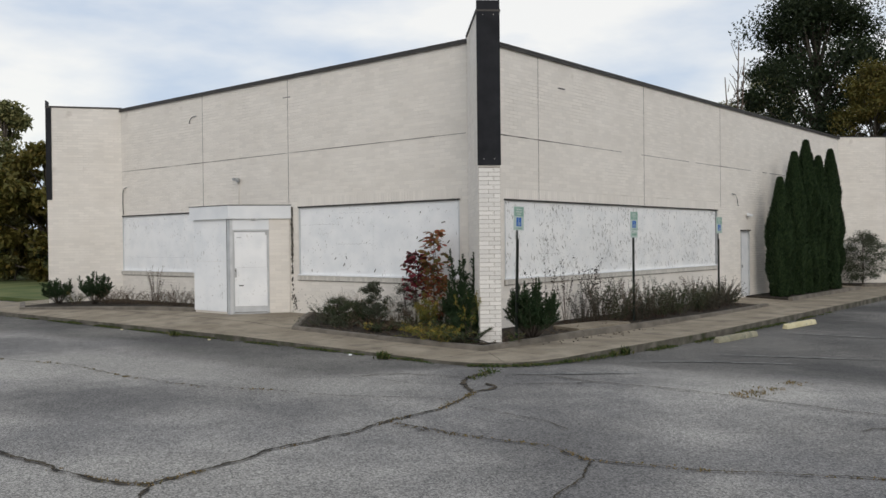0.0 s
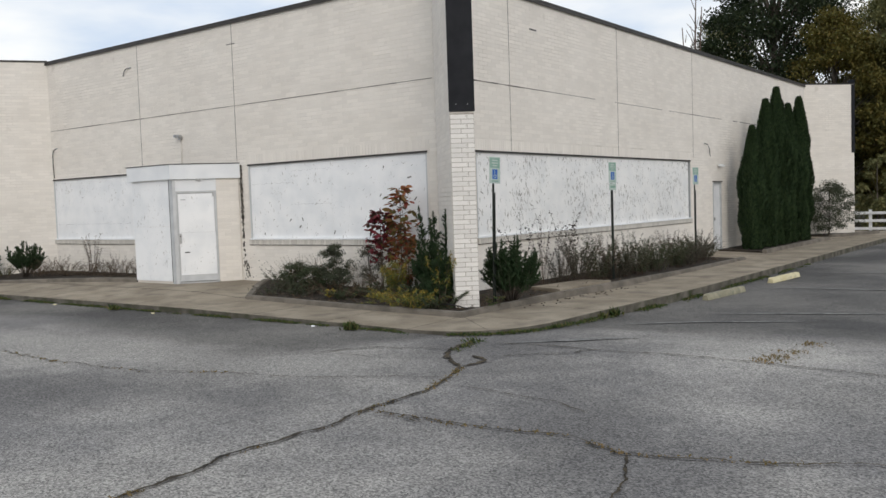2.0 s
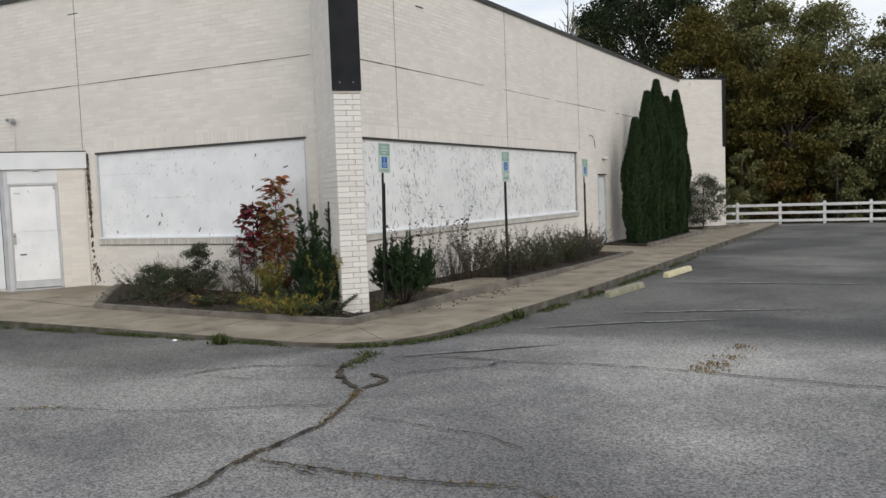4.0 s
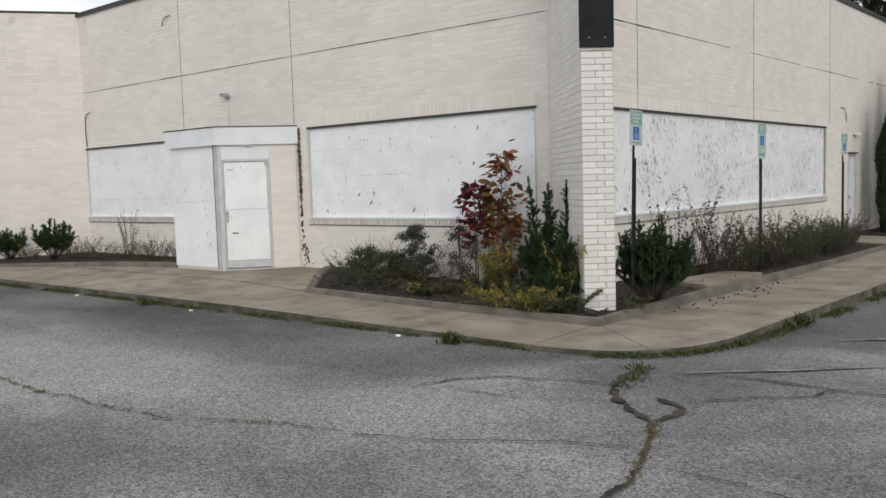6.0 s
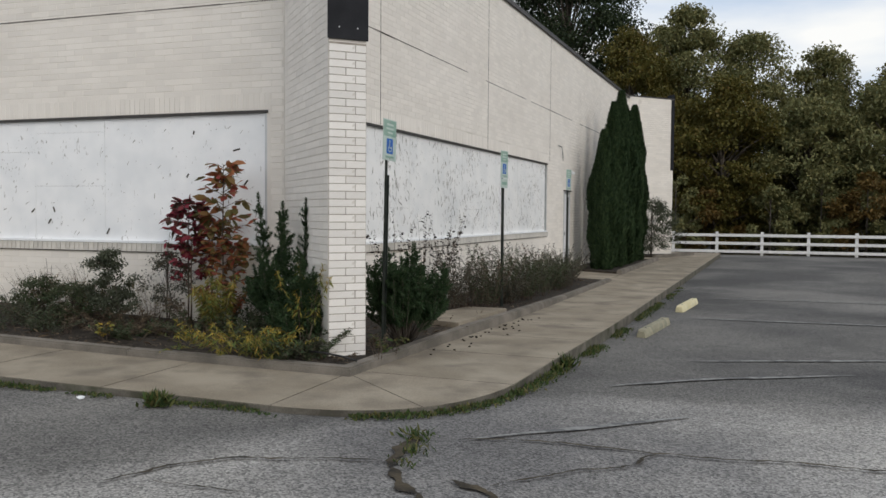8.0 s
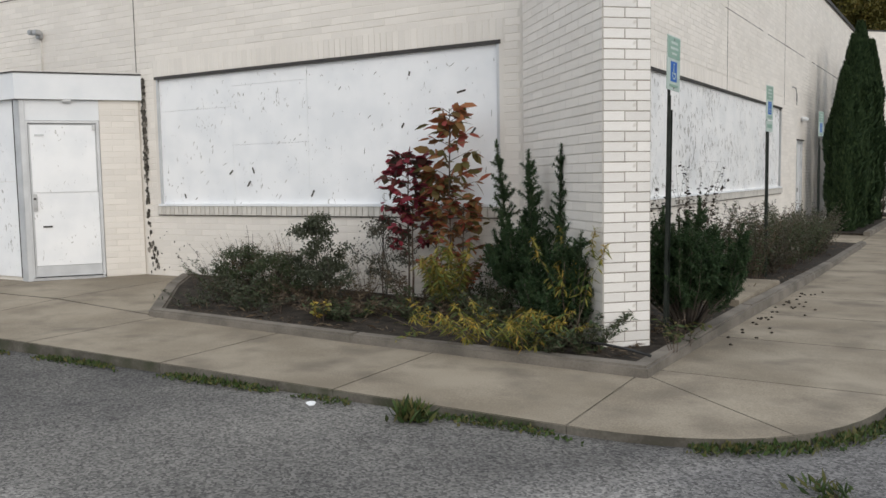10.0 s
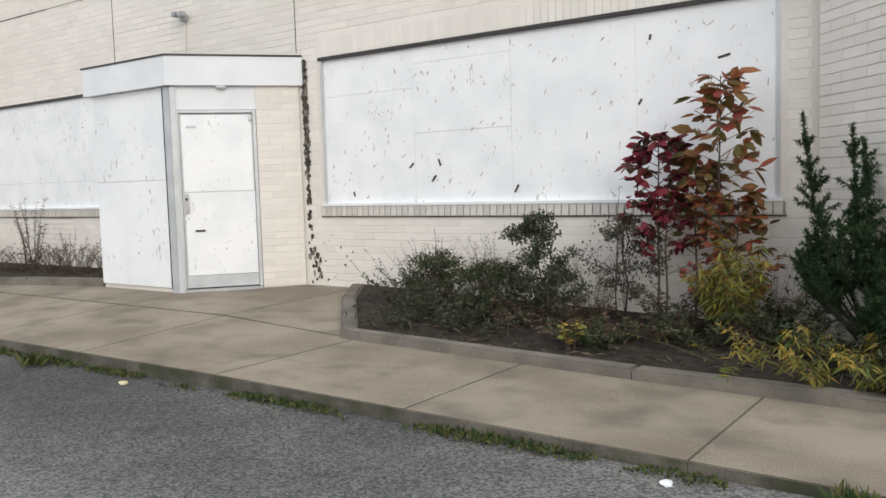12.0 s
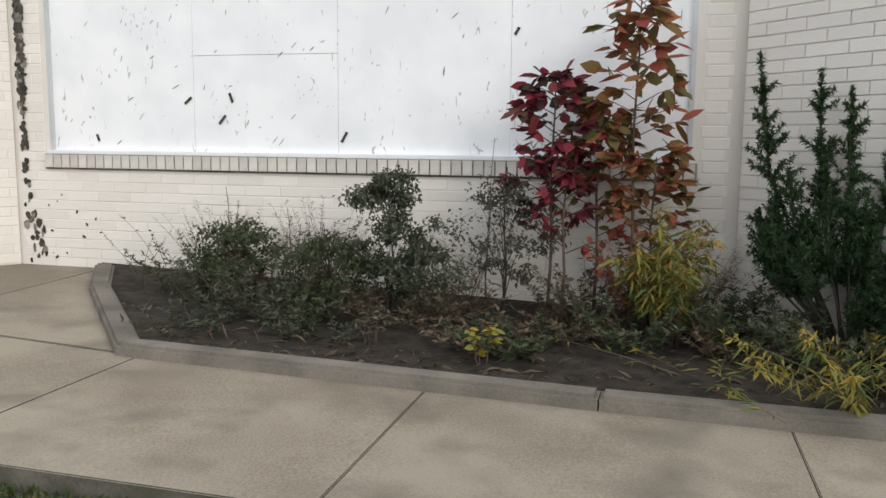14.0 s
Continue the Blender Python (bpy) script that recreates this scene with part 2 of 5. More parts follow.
F_oak = foliage("dark_tree", [(0.016, 0.028, 0.014), (0.03, 0.046, 0.02), (0.05, 0.065, 0.028)])
F_wood = foliage("autumn_wood", [(0.11, 0.13, 0.058), (0.20, 0.20, 0.085), (0.25, 0.225, 0.095), (0.145, 0.165, 0.07)])
F_olive = foliage("olive_wood", [(0.10, 0.095, 0.025), (0.15, 0.125, 0.03), (0.075, 0.08, 0.02), (0.17, 0.12, 0.03)])
F_rust = foliage("rust_wood", [(0.14, 0.075, 0.02), (0.10, 0.07, 0.02), (0.18, 0.11, 0.03), (0.07, 0.06, 0.02)])


def asphalt_material():
    m = material("asphalt", (0.15, 0.147, 0.143), (0.25, 0.245, 0.236), scale=0.35, rough=0.9, bump=0.0, fine=26)
    n, l = m.node_tree.nodes, m.node_tree.links
    b = n["Principled BSDF"]
    tc = n.new("ShaderNodeTexCoord")
    vor = n.new("ShaderNodeTexVoronoi")
    vor.inputs["Scale"].default_value = 75
    l.new(tc.outputs["Object"], vor.inputs["Vector"])
    hs = n.new("ShaderNodeValToRGB")
    hs.color_ramp.elements[0].color, hs.color_ramp.elements[1].color = (0.45, 0.45, 0.45, 1), (1.75, 1.73, 1.70, 1)
    sep = n.new("ShaderNodeSeparateColor")
    l.new(vor.outputs["Color"], sep.inputs["Color"])
    l.new(sep.outputs["Red"], hs.inputs["Fac"])
    patch = n.new("ShaderNodeTexNoise")
    patch.inputs["Scale"].default_value, patch.inputs["Detail"].default_value, patch.inputs["Roughness"].default_value = 0.22, 9, 0.62
    l.new(tc.outputs["Object"], patch.inputs["Vector"])
    pr = n.new("ShaderNodeValToRGB")
    pr.color_ramp.elements[0].position, pr.color_ramp.elements[0].color = 0.42, (0.67, 0.67, 0.69, 1)
    pr.color_ramp.elements[1].position, pr.color_ramp.elements[1].color = 0.57, (1.25, 1.24, 1.22, 1)
    l.new(patch.outputs["Fac"], pr.inputs["Fac"])
    old = b.inputs["Base Color"].links[0].from_socket
    one = n.new("ShaderNodeMixRGB")
    one.blend_type, one.inputs["Fac"].default_value = "MULTIPLY", 1
    two = n.new("ShaderNodeMixRGB")
    two.blend_type, two.inputs["Fac"].default_value = "MULTIPLY", 1
    l.new(old, one.inputs["Color1"])
    l.new(hs.outputs["Color"], one.inputs["Color2"])
    l.new(one.outputs["Color"], two.inputs["Color1"])
    l.new(pr.outputs["Color"], two.inputs["Color2"])
    xyz = n.new("ShaderNodeSeparateXYZ")
    l.new(tc.outputs["Object"], xyz.inputs["Vector"])
    edge = n.new("ShaderNodeMath")
    edge.operation = "MULTIPLY_ADD"
    l.new(patch.outputs["Fac"], edge.inputs[0])
    edge.inputs[1].default_value = 6.0
    inland = n.new("ShaderNodeMapRange")
    inland.inputs["From Min"].default_value, inland.inputs["From Max"].default_value = -10.5, -7.5
    inland.inputs["To Min"].default_value, inland.inputs["To Max"].default_value = 0.0, -4.0
    l.new(xyz.outputs["X"], inland.inputs["Value"])
    both = n.new("ShaderNodeMath")
    l.new(xyz.outputs["Y"], both.inputs[0])
    l.new(inland.outputs["Result"], both.inputs[1])
    l.new(both.outputs[0], edge.inputs[2])
    er = n.new("ShaderNodeMapRange")
    er.inputs["From Min"].default_value, er.inputs["From Max"].default_value = 11.0, 11.8
    er.inputs["To Min"].default_value, er.inputs["To Max"].default_value = 1.10, 0.54
    l.new(edge.outputs[0], er.inputs["Value"])
    three = n.new("ShaderNodeMixRGB")
    three.blend_type, three.inputs["Fac"].default_value = "MULTIPLY", 1
    l.new(two.outputs["Color"], three.inputs["Color1"])
    l.new(er.outputs["Result"], three.inputs["Color2"])
    l.new(three.outputs["Color"], b.inputs["Base Color"])
    bp = n.new("ShaderNodeBump")
    bp.inputs["Strength"].default_value, bp.inputs["Distance"].default_value = 0.5, 0.006
    l.new(vor.outputs["Distance"], bp.inputs["Height"])
    l.new(bp.outputs["Normal"], b.inputs["Normal"])
    return m


M_asphalt = asphalt_material()


# ---- mesh tools ----
def mesh(name, verts, faces, mat, smooth=False):
    me = bpy.data.meshes.new(name)
    me.from_pydata([tuple(v) for v in verts], [], faces)
    me.materials.append(mat)
    if smooth:
        me.polygons.foreach_set("use_smooth", [True] * len(me.polygons))
    me.update()
    return me


def link(name, me, parent=None, label="", at=None):
    ob = new(name, me)
    if parent is not None:
        ob.parent = parent
    if at is not None:
        ob.matrix_basis = at
    return tagged(ob, label)


def part(name, bm, mat, parent, label="", side=None):
    me = bpy.data.meshes.new(name)
    bm.to_mesh(me)
    bm.free()
    me.materials.append(mat)
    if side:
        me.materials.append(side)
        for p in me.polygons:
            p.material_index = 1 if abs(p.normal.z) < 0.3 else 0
    return link(name, me, parent, label)


def thing(name, label, category, at=None, group="", kind=""):
    ob = tagged(new(name), label, category, group, kind)
    ob.empty_display_size = 0.2
    if at is not None:
        ob.matrix_basis = at
    return ob


def box(x0, x1, y0, y1, z0, z1, bevel=0.0, m=None):
    bm = bmesh.new()
    bmesh.ops.create_cube(bm, size=1, matrix=Matrix.Translation(((x0 + x1) / 2, (y0 + y1) / 2, (z0 + z1) / 2)) @ Matrix.Diagonal((x1 - x0, y1 - y0, z1 - z0, 1)))
    if bevel:
        bmesh.ops.bevel(bm, geom=bm.edges[:], offset=bevel, segments=2, affect="EDGES")
    if m is not None:
        bmesh.ops.transform(bm, matrix=m, verts=bm.verts)
    return bm


def prism(points, z0, z1, bevel=0.0):
    """A flat-topped solid over a plan outline; z0 and z1 are numbers or functions of x and y."""
    bm = bmesh.new()
    f0 = z0 if callable(z0) else (lambda x, y: z0)
    f1 = z1 if callable(z1) else (lambda x, y: z1)
    lo = [bm.verts.new((x, y, f0(x, y))) for x, y in points]
    hi = [bm.verts.new((x, y, f1(x, y))) for x, y in points]
    n = len(points)
    bm.faces.new(lo[::-1])
    top = bm.faces.new(hi)
    for i in range(n):
        bm.faces.new((lo[i], lo[(i + 1) % n], hi[(i + 1) % n], hi[i]))
    if bevel:
        bmesh.ops.bevel(bm, geom=list(top.edges), offset=bevel, segments=2, affect="EDGES")
    bmesh.ops.recalc_face_normals(bm, faces=bm.faces)
    return bm


def tube(points, r0, r1=None, sides=6):
    """Vertices and faces of a tapered tube along points."""
    r1 = r0 if r1 is None else r1
    pts = [Vector(p) for p in points]
    verts, faces = [], []
    for i, p in enumerate(pts):
        d = (pts[min(i + 1, len(pts) - 1)] - pts[max(i - 1, 0)]).normalized()
        a = d.orthogonal().normalized()
        b = d.cross(a)
        r = r0 + (r1 - r0) * i / max(1, len(pts) - 1)
        for k in range(sides):
            t = 2 * math.pi * k / sides
            verts.append(p + a * (r * math.cos(t)) + b * (r * math.sin(t)))
    for i in range(len(pts) - 1):
        for k in range(sides):
            faces.append((i * sides + k, i * sides + (k + 1) % sides, (i + 1) * sides + (k + 1) % sides, (i + 1) * sides + k))
    faces.append(tuple(range(sides))[::-1])
    faces.append(tuple((len(pts) - 1) * sides + k for k in range(sides)))
    return verts, faces


def tubes(name, runs, mat, parent=None, label=""):
    """Many tapered tubes (points, r0, r1) in one mesh."""
    verts, faces = [], []
    for points, r0, r1, sides in runs:
        v, f = tube(points, r0, r1, sides)
        o = len(verts)
        verts += v
        faces += [tuple(i + o for i in q) for q in f]
    return tagged(link(name, mesh(name, verts, faces, mat, True), parent, label), kind="stuff" if len(runs) > 1 else "")


def leaves(name, mat, base, way, up, length, width, parent=None, label="", fold=0.25, simple=False, broad=False):
    """Folded, pointed leaves of four triangles (two if simple): arrays of base points, directions, up hints, lengths and widths."""
    base, way, up = (np.asarray(a, float) for a in (base, way, up))
    n = len(base)
    way = way / np.maximum(np.linalg.norm(way, axis=1, keepdims=True), 1e-6)
    side = np.cross(way, up)
    side /= np.maximum(np.linalg.norm(side, axis=1, keepdims=True), 1e-6)
    nor = np.cross(side, way)
    L, W = np.broadcast_to(length, n)[:, None], np.broadcast_to(width, n)[:, None]
    mid = base + way * L * 0.45
    left, right = mid + side * W * 0.5 + nor * W * fold, mid - side * W * 0.5 + nor * W * fold
    tip = base + way * L - nor * L * 0.12
    v = np.stack([base, right, tip, left] if simple else [base, right, tip, left, mid], 1).reshape(-1, 3)
    q = np.array([[0, 1, 2], [0, 2, 3]] if simple else [[0, 1, 4], [1, 2, 4], [2, 3, 4], [3, 0, 4]])
    k = 4 if simple else 5
    if broad:
        at = lambda t, s: base + way * L * t + side * W * s + nor * (W * abs(s) * fold - L * 0.12 * t * t)
        v = np.stack([base, at(0.28, -0.42), at(0.64, -0.43), tip, at(0.64, 0.43), at(0.28, 0.42)], 1).reshape(-1, 3)
        q, k = np.array([[0, 1, 5], [1, 2, 4], [1, 4, 5], [2, 3, 4]]), 6
    f = (q[None] + k * np.arange(n)[:, None, None]).reshape(-1, 3)
    me = bpy.data.meshes.new(name)
    me.vertices.add(len(v))
    me.vertices.foreach_set("co", v.ravel())
    me.loops.add(len(f) * 3)
    me.loops.foreach_set("vertex_index", f.ravel())
    me.polygons.add(len(f))
    me.polygons.foreach_set("loop_start", np.arange(0, len(f) * 3, 3))
    me.update(calc_edges=True)
    me.materials.append(mat)
    return tagged(link(name, me, parent, label), kind="stuff")


rnd = np.random.default_rng(7)


def smooth(a):
    a = min(1.0, max(0.0, a))
    return a * a * (3 - 2 * a)


# ---- plan ----
SKEW = radians(2.5)
CX, CY = -11.62, 13.70            # corner of the two facades
FRONT_L = -26.05                  # far end of the front facade
TOP = 5.66
RIGHT_LEN = 24.5


def rp(s, w=0.0):
    """Plan point s metres along the side facade and w metres out from it."""
    return (CX + s * math.sin(SKEW) + w * math.cos(SKEW), CY + s * math.cos(SKEW) - w * math.sin(SKEW))


def ground_z(x, y):
    return -0.60 - 0.19 * smooth((y - 9) / 8) * smooth((x + 13) / 4) + 0.022 * max(0, min(8.5 - y, 16))


def walk_z(x, y):
    z = -0.495 - 0.065 * min(1, max(0, (x + 15.3) / 5.4)) - 0.075 * smooth((y - 11) / 7) * smooth((x + 12.5) / 3)
    return z + 0.13 * smooth((y - 10.3) / 2.2) * smooth((-15.6 - x) / 1.5)


def bed_z(x, y, over):
    """Height of soil or kerb: over the walk, and level where the walk falls away beside the side wall."""
    level = over - 0.55 - 0.10 * smooth((y - 14) / 9) if y < 25.3 and x > -13 else -9
    return max(walk_z(x, y) + over, level)


FRONT_M = Matrix.Translation((0, CY, 0))                       # local x along the facade, y into the wall
SIDE_M = Matrix.Translation((CX, CY, 0)) @ Matrix.Rotation(math.pi / 2 - SKEW, 4, "Z")   # local x = s, y into the wall

# ---- ground ----
def sheet(name, x0, x1, y0, y1, step, zf, mat, label, category):
    nx, ny = int((x1 - x0) / step) + 1, int((y1 - y0) / step) + 1
    verts = [(x0 + (x1 - x0) * i / (nx - 1), y0 + (y1 - y0) * j / (ny - 1)) for j in range(ny) for i in range(nx)]
    verts = [(x, y, zf(x, y)) for x, y in verts]
    faces = [(j * nx + i, j * nx + i + 1, (j + 1) * nx + i + 1, (j + 1) * nx + i) for j in range(ny - 1) for i in range(nx - 1)]
    return tagged(link(name, mesh(name, verts, faces, mat, True)), label, category, kind="structure")


sheet("ground", -900, 900, -900, 900, 30, lambda x, y: -1.0, M_earth, "bare brown woodland floor round the lot", "ground")
sheet("road", -75, 45, -45, 44.5, 0.75, lambda x, y: ground_z(x, y) + 0.012 * noise.noise((x * 0.5, y * 0.5, 0)), M_asphalt, "cracked grey weathered asphalt parking lot", "parking lot")
part_lawn = part("lawn", prism([(-75, 13.2), (-27.9, 13.2), (-27.9, 44), (-75, 44)], -1.2, -0.47), M_lawn, None)
tagged(part_lawn, "mown green lawn beside the building", "lawn", kind="structure")


def ribbon(name, points, w, mat, label, category, jag=0.03, zoff=0.016, step=0.03, vary=0.5):
    """A ragged strip along a plan line, on the asphalt."""
    pts = []
    for (ax, ay), (bx, by) in zip(points, points[1:]):
        n = max(2, int(math.hypot(bx - ax, by - ay) / step))
        for i in range(n):
            pts.append((ax + (bx - ax) * i / n, ay + (by - ay) * i / n))
    pts.append(points[-1])
    verts, faces = [], []
    for i, (x, y) in enumerate(pts):
        a, b = pts[max(0, i - 1)], pts[min(len(pts) - 1, i + 1)]
        d = Vector((b[0] - a[0], b[1] - a[1])).normalized()
        off = jag * 2 * noise.noise((x * 2.1, y * 2.1, 3)) + jag * noise.noise((x * 7, y * 7, 9)) + 0.6 * jag * noise.noise((x * 19, y * 19, 4))
        ww = w * (1 + vary * noise.noise((x * 9, y * 9, 1)) * 2.4) * min(1, 0.25 + min(i, len(pts) - 1 - i) / 5)
        for sgn in (-1, 1):
            px, py = x - d.y * (off + sgn * ww / 2), y + d.x * (off + sgn * ww / 2)
            verts.append((px, py, ground_z(px, py) + 0.012 * noise.noise((px * 0.5, py * 0.5, 0)) + zoff))
        if i:
            faces.append((2 * i - 2, 2 * i, 2 * i + 1, 2 * i - 1))
    return tagged(link(name, mesh(name, verts, faces, mat)), label, category, kind="structure")


CRACKS = [
    ([(-13.58, 1.89), (-10.88, 2.6), (-9.0, 2.88), (-8.05, 2.9), (-7.43, 2.97), (-7.04, 3.13), (-7.08, 3.62), (-7.22, 4.76), (-7.2, 5.48), (-7.32, 6.25), (-7.31, 6.99), (-7.62, 7.98), (-7.78, 8.36)], 0.036),
    ([(-7.78, 8.34), (-8.05, 8.55), (-8.32, 8.8), (-8.5, 9.1), (-8.58, 9.45), (-8.6, 9.85)], 0.075),
    ([(-7.78, 8.34), (-7.72, 8.55), (-7.74, 8.77), (-7.88, 8.92), (-8.05, 8.96)], 0.06),
    ([(-7.26, 6.14), (-6.38, 6.12), (-5.32, 6.3), (-4.8, 6.06), (-3.85, 6.35), (-2.63, 7.01), (0.48, 7.95)], 0.02),
    ([(-4.8, 6.06), (-4.54, 5.52), (-4.47, 5.01), (-4.11, 4.11), (-3.33, 3.03)], 0.02),
    ([(-10.0, 8.23), (-9.88, 8.55), (-9.46, 8.94), (-8.93, 9.09), (-8.63, 9.19)], 0.025),
    ([(-19.38, 5.42), (-16.07, 5.86), (-14.53, 6.26), (-12.52, 6.14), (-10.86, 6.29), (-9.94, 6.73)], 0.014),
    ([(-8.3, 9.94), (-7.61, 10.09), (-6.96, 10.05), (-6.05, 10.15), (-5.18, 10.15), (-1.5, 9.6), (3.0, 9.9)], 0.024),
    ([(-7.8, 8.94), (-7.5, 9.32), (-7.13, 9.63), (-6.96, 10.05)], 0.02),
    ([(-9.71, 8.36), (-9.06, 8.34)], 0.014),
    ([(-6.99, 3.13), (-6.3, 2.46), (-5.98, 1.42)], 0.03),
    ([(-3.2, 8.85), (-2.9, 9.4), (-2.95, 9.9)], 0.02),
    ([(-9.94, 6.73), (-8.88, 6.99), (-8.13, 7.52), (-7.57, 7.74)], 0.015),
    ([(-7.22, 7.44), (-6.6, 7.39), (-5.96, 7.32), (-5.58, 7.03)], 0.014),
    ([(-7.09, 5.99), (-6.83, 6.04), (-6.55, 6.0)], 0.014),
]
for pts, wd in CRACKS:
    ribbon("asphalt_crack", pts, wd, M_crack, "dark ragged crack across the asphalt", "crack")
for pts in ([(-8.22, 9.96), (-7.57, 10.58), (-6.79, 11.32)], [(-6.96, 14.7), (-5.5, 15.4), (-4.2, 16.0)], [(-7.6, 12.5), (-6.53, 13.5), (-5.2, 14.4)], [(-7.2, 19.4), (-3.2, 19.6)], [(-7.0, 23.2), (-3.0, 23.4)]):
    ribbon("parking_line", pts, 0.10, M_line, "faded white painted parking line on asphalt", "line", jag=0.006, zoff=0.014, step=0.2, vary=0.2)

# ---- sidewalk slabs ----
walk_base = thing("pavement", "worn tan concrete sidewalk slabs with a kerb edge", "sidewalk", kind="structure")
GAP = 0.002


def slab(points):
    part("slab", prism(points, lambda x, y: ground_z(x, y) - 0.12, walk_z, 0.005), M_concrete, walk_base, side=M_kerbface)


KY = 10.20
xs = [-10.04 - 1.71 * k for k in range(22)]
for b, a in zip(xs, xs[1:]):
    near_door = a < -14.5
    slab([(a + GAP, KY), (b - GAP, KY), (b - GAP, 11.71), (a + GAP, 11.71)])
    if near_door and b > -27.9:
        slab([(a + GAP, 11.73), (b - GAP, 11.73), (b - GAP, CY), (a + GAP, CY)])
# rounded corner
k0, k1 = rp(-1.8, 3.32), rp(-1.8, 1.6)
arc = [(-10.04 + GAP, KY)]
for i in range(13):
    t = i / 12
    p0, p1, p2 = Vector((-9.9, KY)), Vector((-8.55, KY + 0.02)), Vector(k0)
    arc.append(tuple(p0 * (1 - t) ** 2 + p1 * 2 * t * (1 - t) + p2 * t * t))
bc = Vector((-9.95, 11.59))
slab(arc[:8] + [tuple(bc + Vector((-0.003, -0.004))), (-10.04 + GAP, 11.71)])
slab(arc[7:] + [k1, tuple(bc + Vector((0.003, 0.004)))])
s = -1.8
while s < 28:
    slab([rp(s + GAP, 3.32), rp(s + 1.62 - GAP, 3.32), rp(s + 1.62 - GAP, 1.6), rp(s + GAP, 1.6)])
    if s + 1.62 > 11.4:
        slab([rp(s + GAP, 1.588), rp(s + 1.62 - GAP, 1.588), rp(s + 1.62 - GAP, 0.0), rp(s + GAP, 0.0)])
    s += 1.62

# ---- planting beds ----
def kerb_run(parent, points, w, h, seg=2.7):
    """Cast kerb pieces along an open plan line; the line is the outer edge and the kerb lies to its left."""
    for (ax, ay), (bx, by) in zip(points, points[1:]):
        L = math.hypot(bx - ax, by - ay)
        n = max(1, round(L / seg))
        d = Vector(((bx - ax) / L, (by - ay) / L))
        nn = Vector((-d.y, d.x))
        for i in range(n):
            p = Vector((ax, ay)) + d * (L * i / n + 0.004)
            q = Vector((ax, ay)) + d * (L * (i + 1) / n - 0.004)
            part("kerb_piece", prism([tuple(p), tuple(q), tuple(q + nn * w), tuple(p + nn * w)], lambda x, y: walk_z(x, y) - 0.05, lambda x, y: bed_z(x, y, h), 0.02), M_kerb, parent)


def bed(outline, kerb, label, h=0.075, soil=0.05):
    b = thing("planting_bed", label, "planting bed", kind="structure")
    kerb_run(b, kerb, 0.15, h)
    bm = prism(outline, lambda x, y: walk_z(x, y) - 0.03, lambda x, y: bed_z(x, y, soil))
    part("soil", bm, M_soil, b, "dark damp soil with dead stems")
    return b


bed([(-15.22, 11.82), (-13.4, 11.70), (-11.8, 11.66), (-10.07, 11.65), rp(-1.9, 1.66), rp(11.3, 1.66), rp(11.3, 0.0), (CX, CY), (-16.9, CY), (-16.25, 12.9)],
    [(-16.85, CY - 0.15), (-16.45, 12.95), (-15.30, 11.67), (-12.6, 11.55), (-9.95, 11.53), rp(4.5, 1.79), rp(11.5, 1.79)], "concrete-edged planting bed with dark overgrown soil")
bed([(-26.9, 11.1), (-26.1, 11.0), (-21.6, 12.5), (-20.4, 12.8), (-20.4, CY), (-26.9, CY)],
    [(-27.9, 11.45), (-26.3, 10.72), (-21.6, 12.27), (-20.3, 12.6)], "concrete-edged planting bed beside the entrance")
bed([rp(14.2, 0), rp(14.2, 1.5), rp(21.5, 1.5), rp(21.5, 0)], [rp(14.0, 1.62), rp(21.7, 1.62)], "concrete-edged planting bed under the evergreens", h=0.12)
bed([rp(23.6, 0), rp(23.6, 1.2), rp(26.5, 2.2), rp(25.0, 0)], [rp(23.4, 1.3), rp(26.7, 2.4)], "concrete-edged planting bed at the wall", h=0.12)


# ---- building shell ----
def wall_with_openings(name, m, length, z0, z1, thick, openings, label, parent_kind="structure", mat=None):
    """A wall along local x with rectangular openings right through it."""
    us = sorted({0, length, *[u for o in openings for u in o[:2]]})
    zs = sorted({z0, z1, *[z for o in openings for z in o[2:4]]})
    bm = bmesh.new()
    inside = lambda u, z: any(o[0] < u < o[1] and o[2] < z < o[3] for o in openings)
    grid = {}

    def v(u, y, z):
        k = (round(u, 4), round(y, 4), round(z, 4))
        if k not in grid:
            grid[k] = bm.verts.new(k)
        return grid[k]
    cells = {(i, j) for i in range(len(us) - 1) for j in range(len(zs) - 1) if not inside((us[i] + us[i + 1]) / 2, (zs[j] + zs[j + 1]) / 2)}
    for i, j in cells:
        a, b, c, d = us[i], us[i + 1], zs[j], zs[j + 1]
        bm.faces.new((v(a, 0, c), v(b, 0, c), v(b, 0, d), v(a, 0, d)))
        bm.faces.new((v(a, thick, d), v(b, thick, d), v(b, thick, c), v(a, thick, c)))
        for (di, dj, p, q) in ((-1, 0, (a, c), (a, d)), (1, 0, (b, d), (b, c)), (0, -1, (b, c), (a, c)), (0, 1, (a, d), (b, d))):
            if (i + di, j + dj) not in cells:
                bm.faces.new((v(p[0], 0, p[1]), v(p[0], thick, p[1]), v(q[0], thick, q[1]), v(q[0], 0, q[1])))
    bmesh.ops.recalc_face_normals(bm, faces=bm.faces)
    ob = part(name, bm, mat or M_mortar, None)
    ob.matrix_basis = m
    return tagged(ob, label, "wall", kind="structure")


COURSE, BRICK = 0.081, 0.30
DEPTH = 0.003
brick_meshes = {}


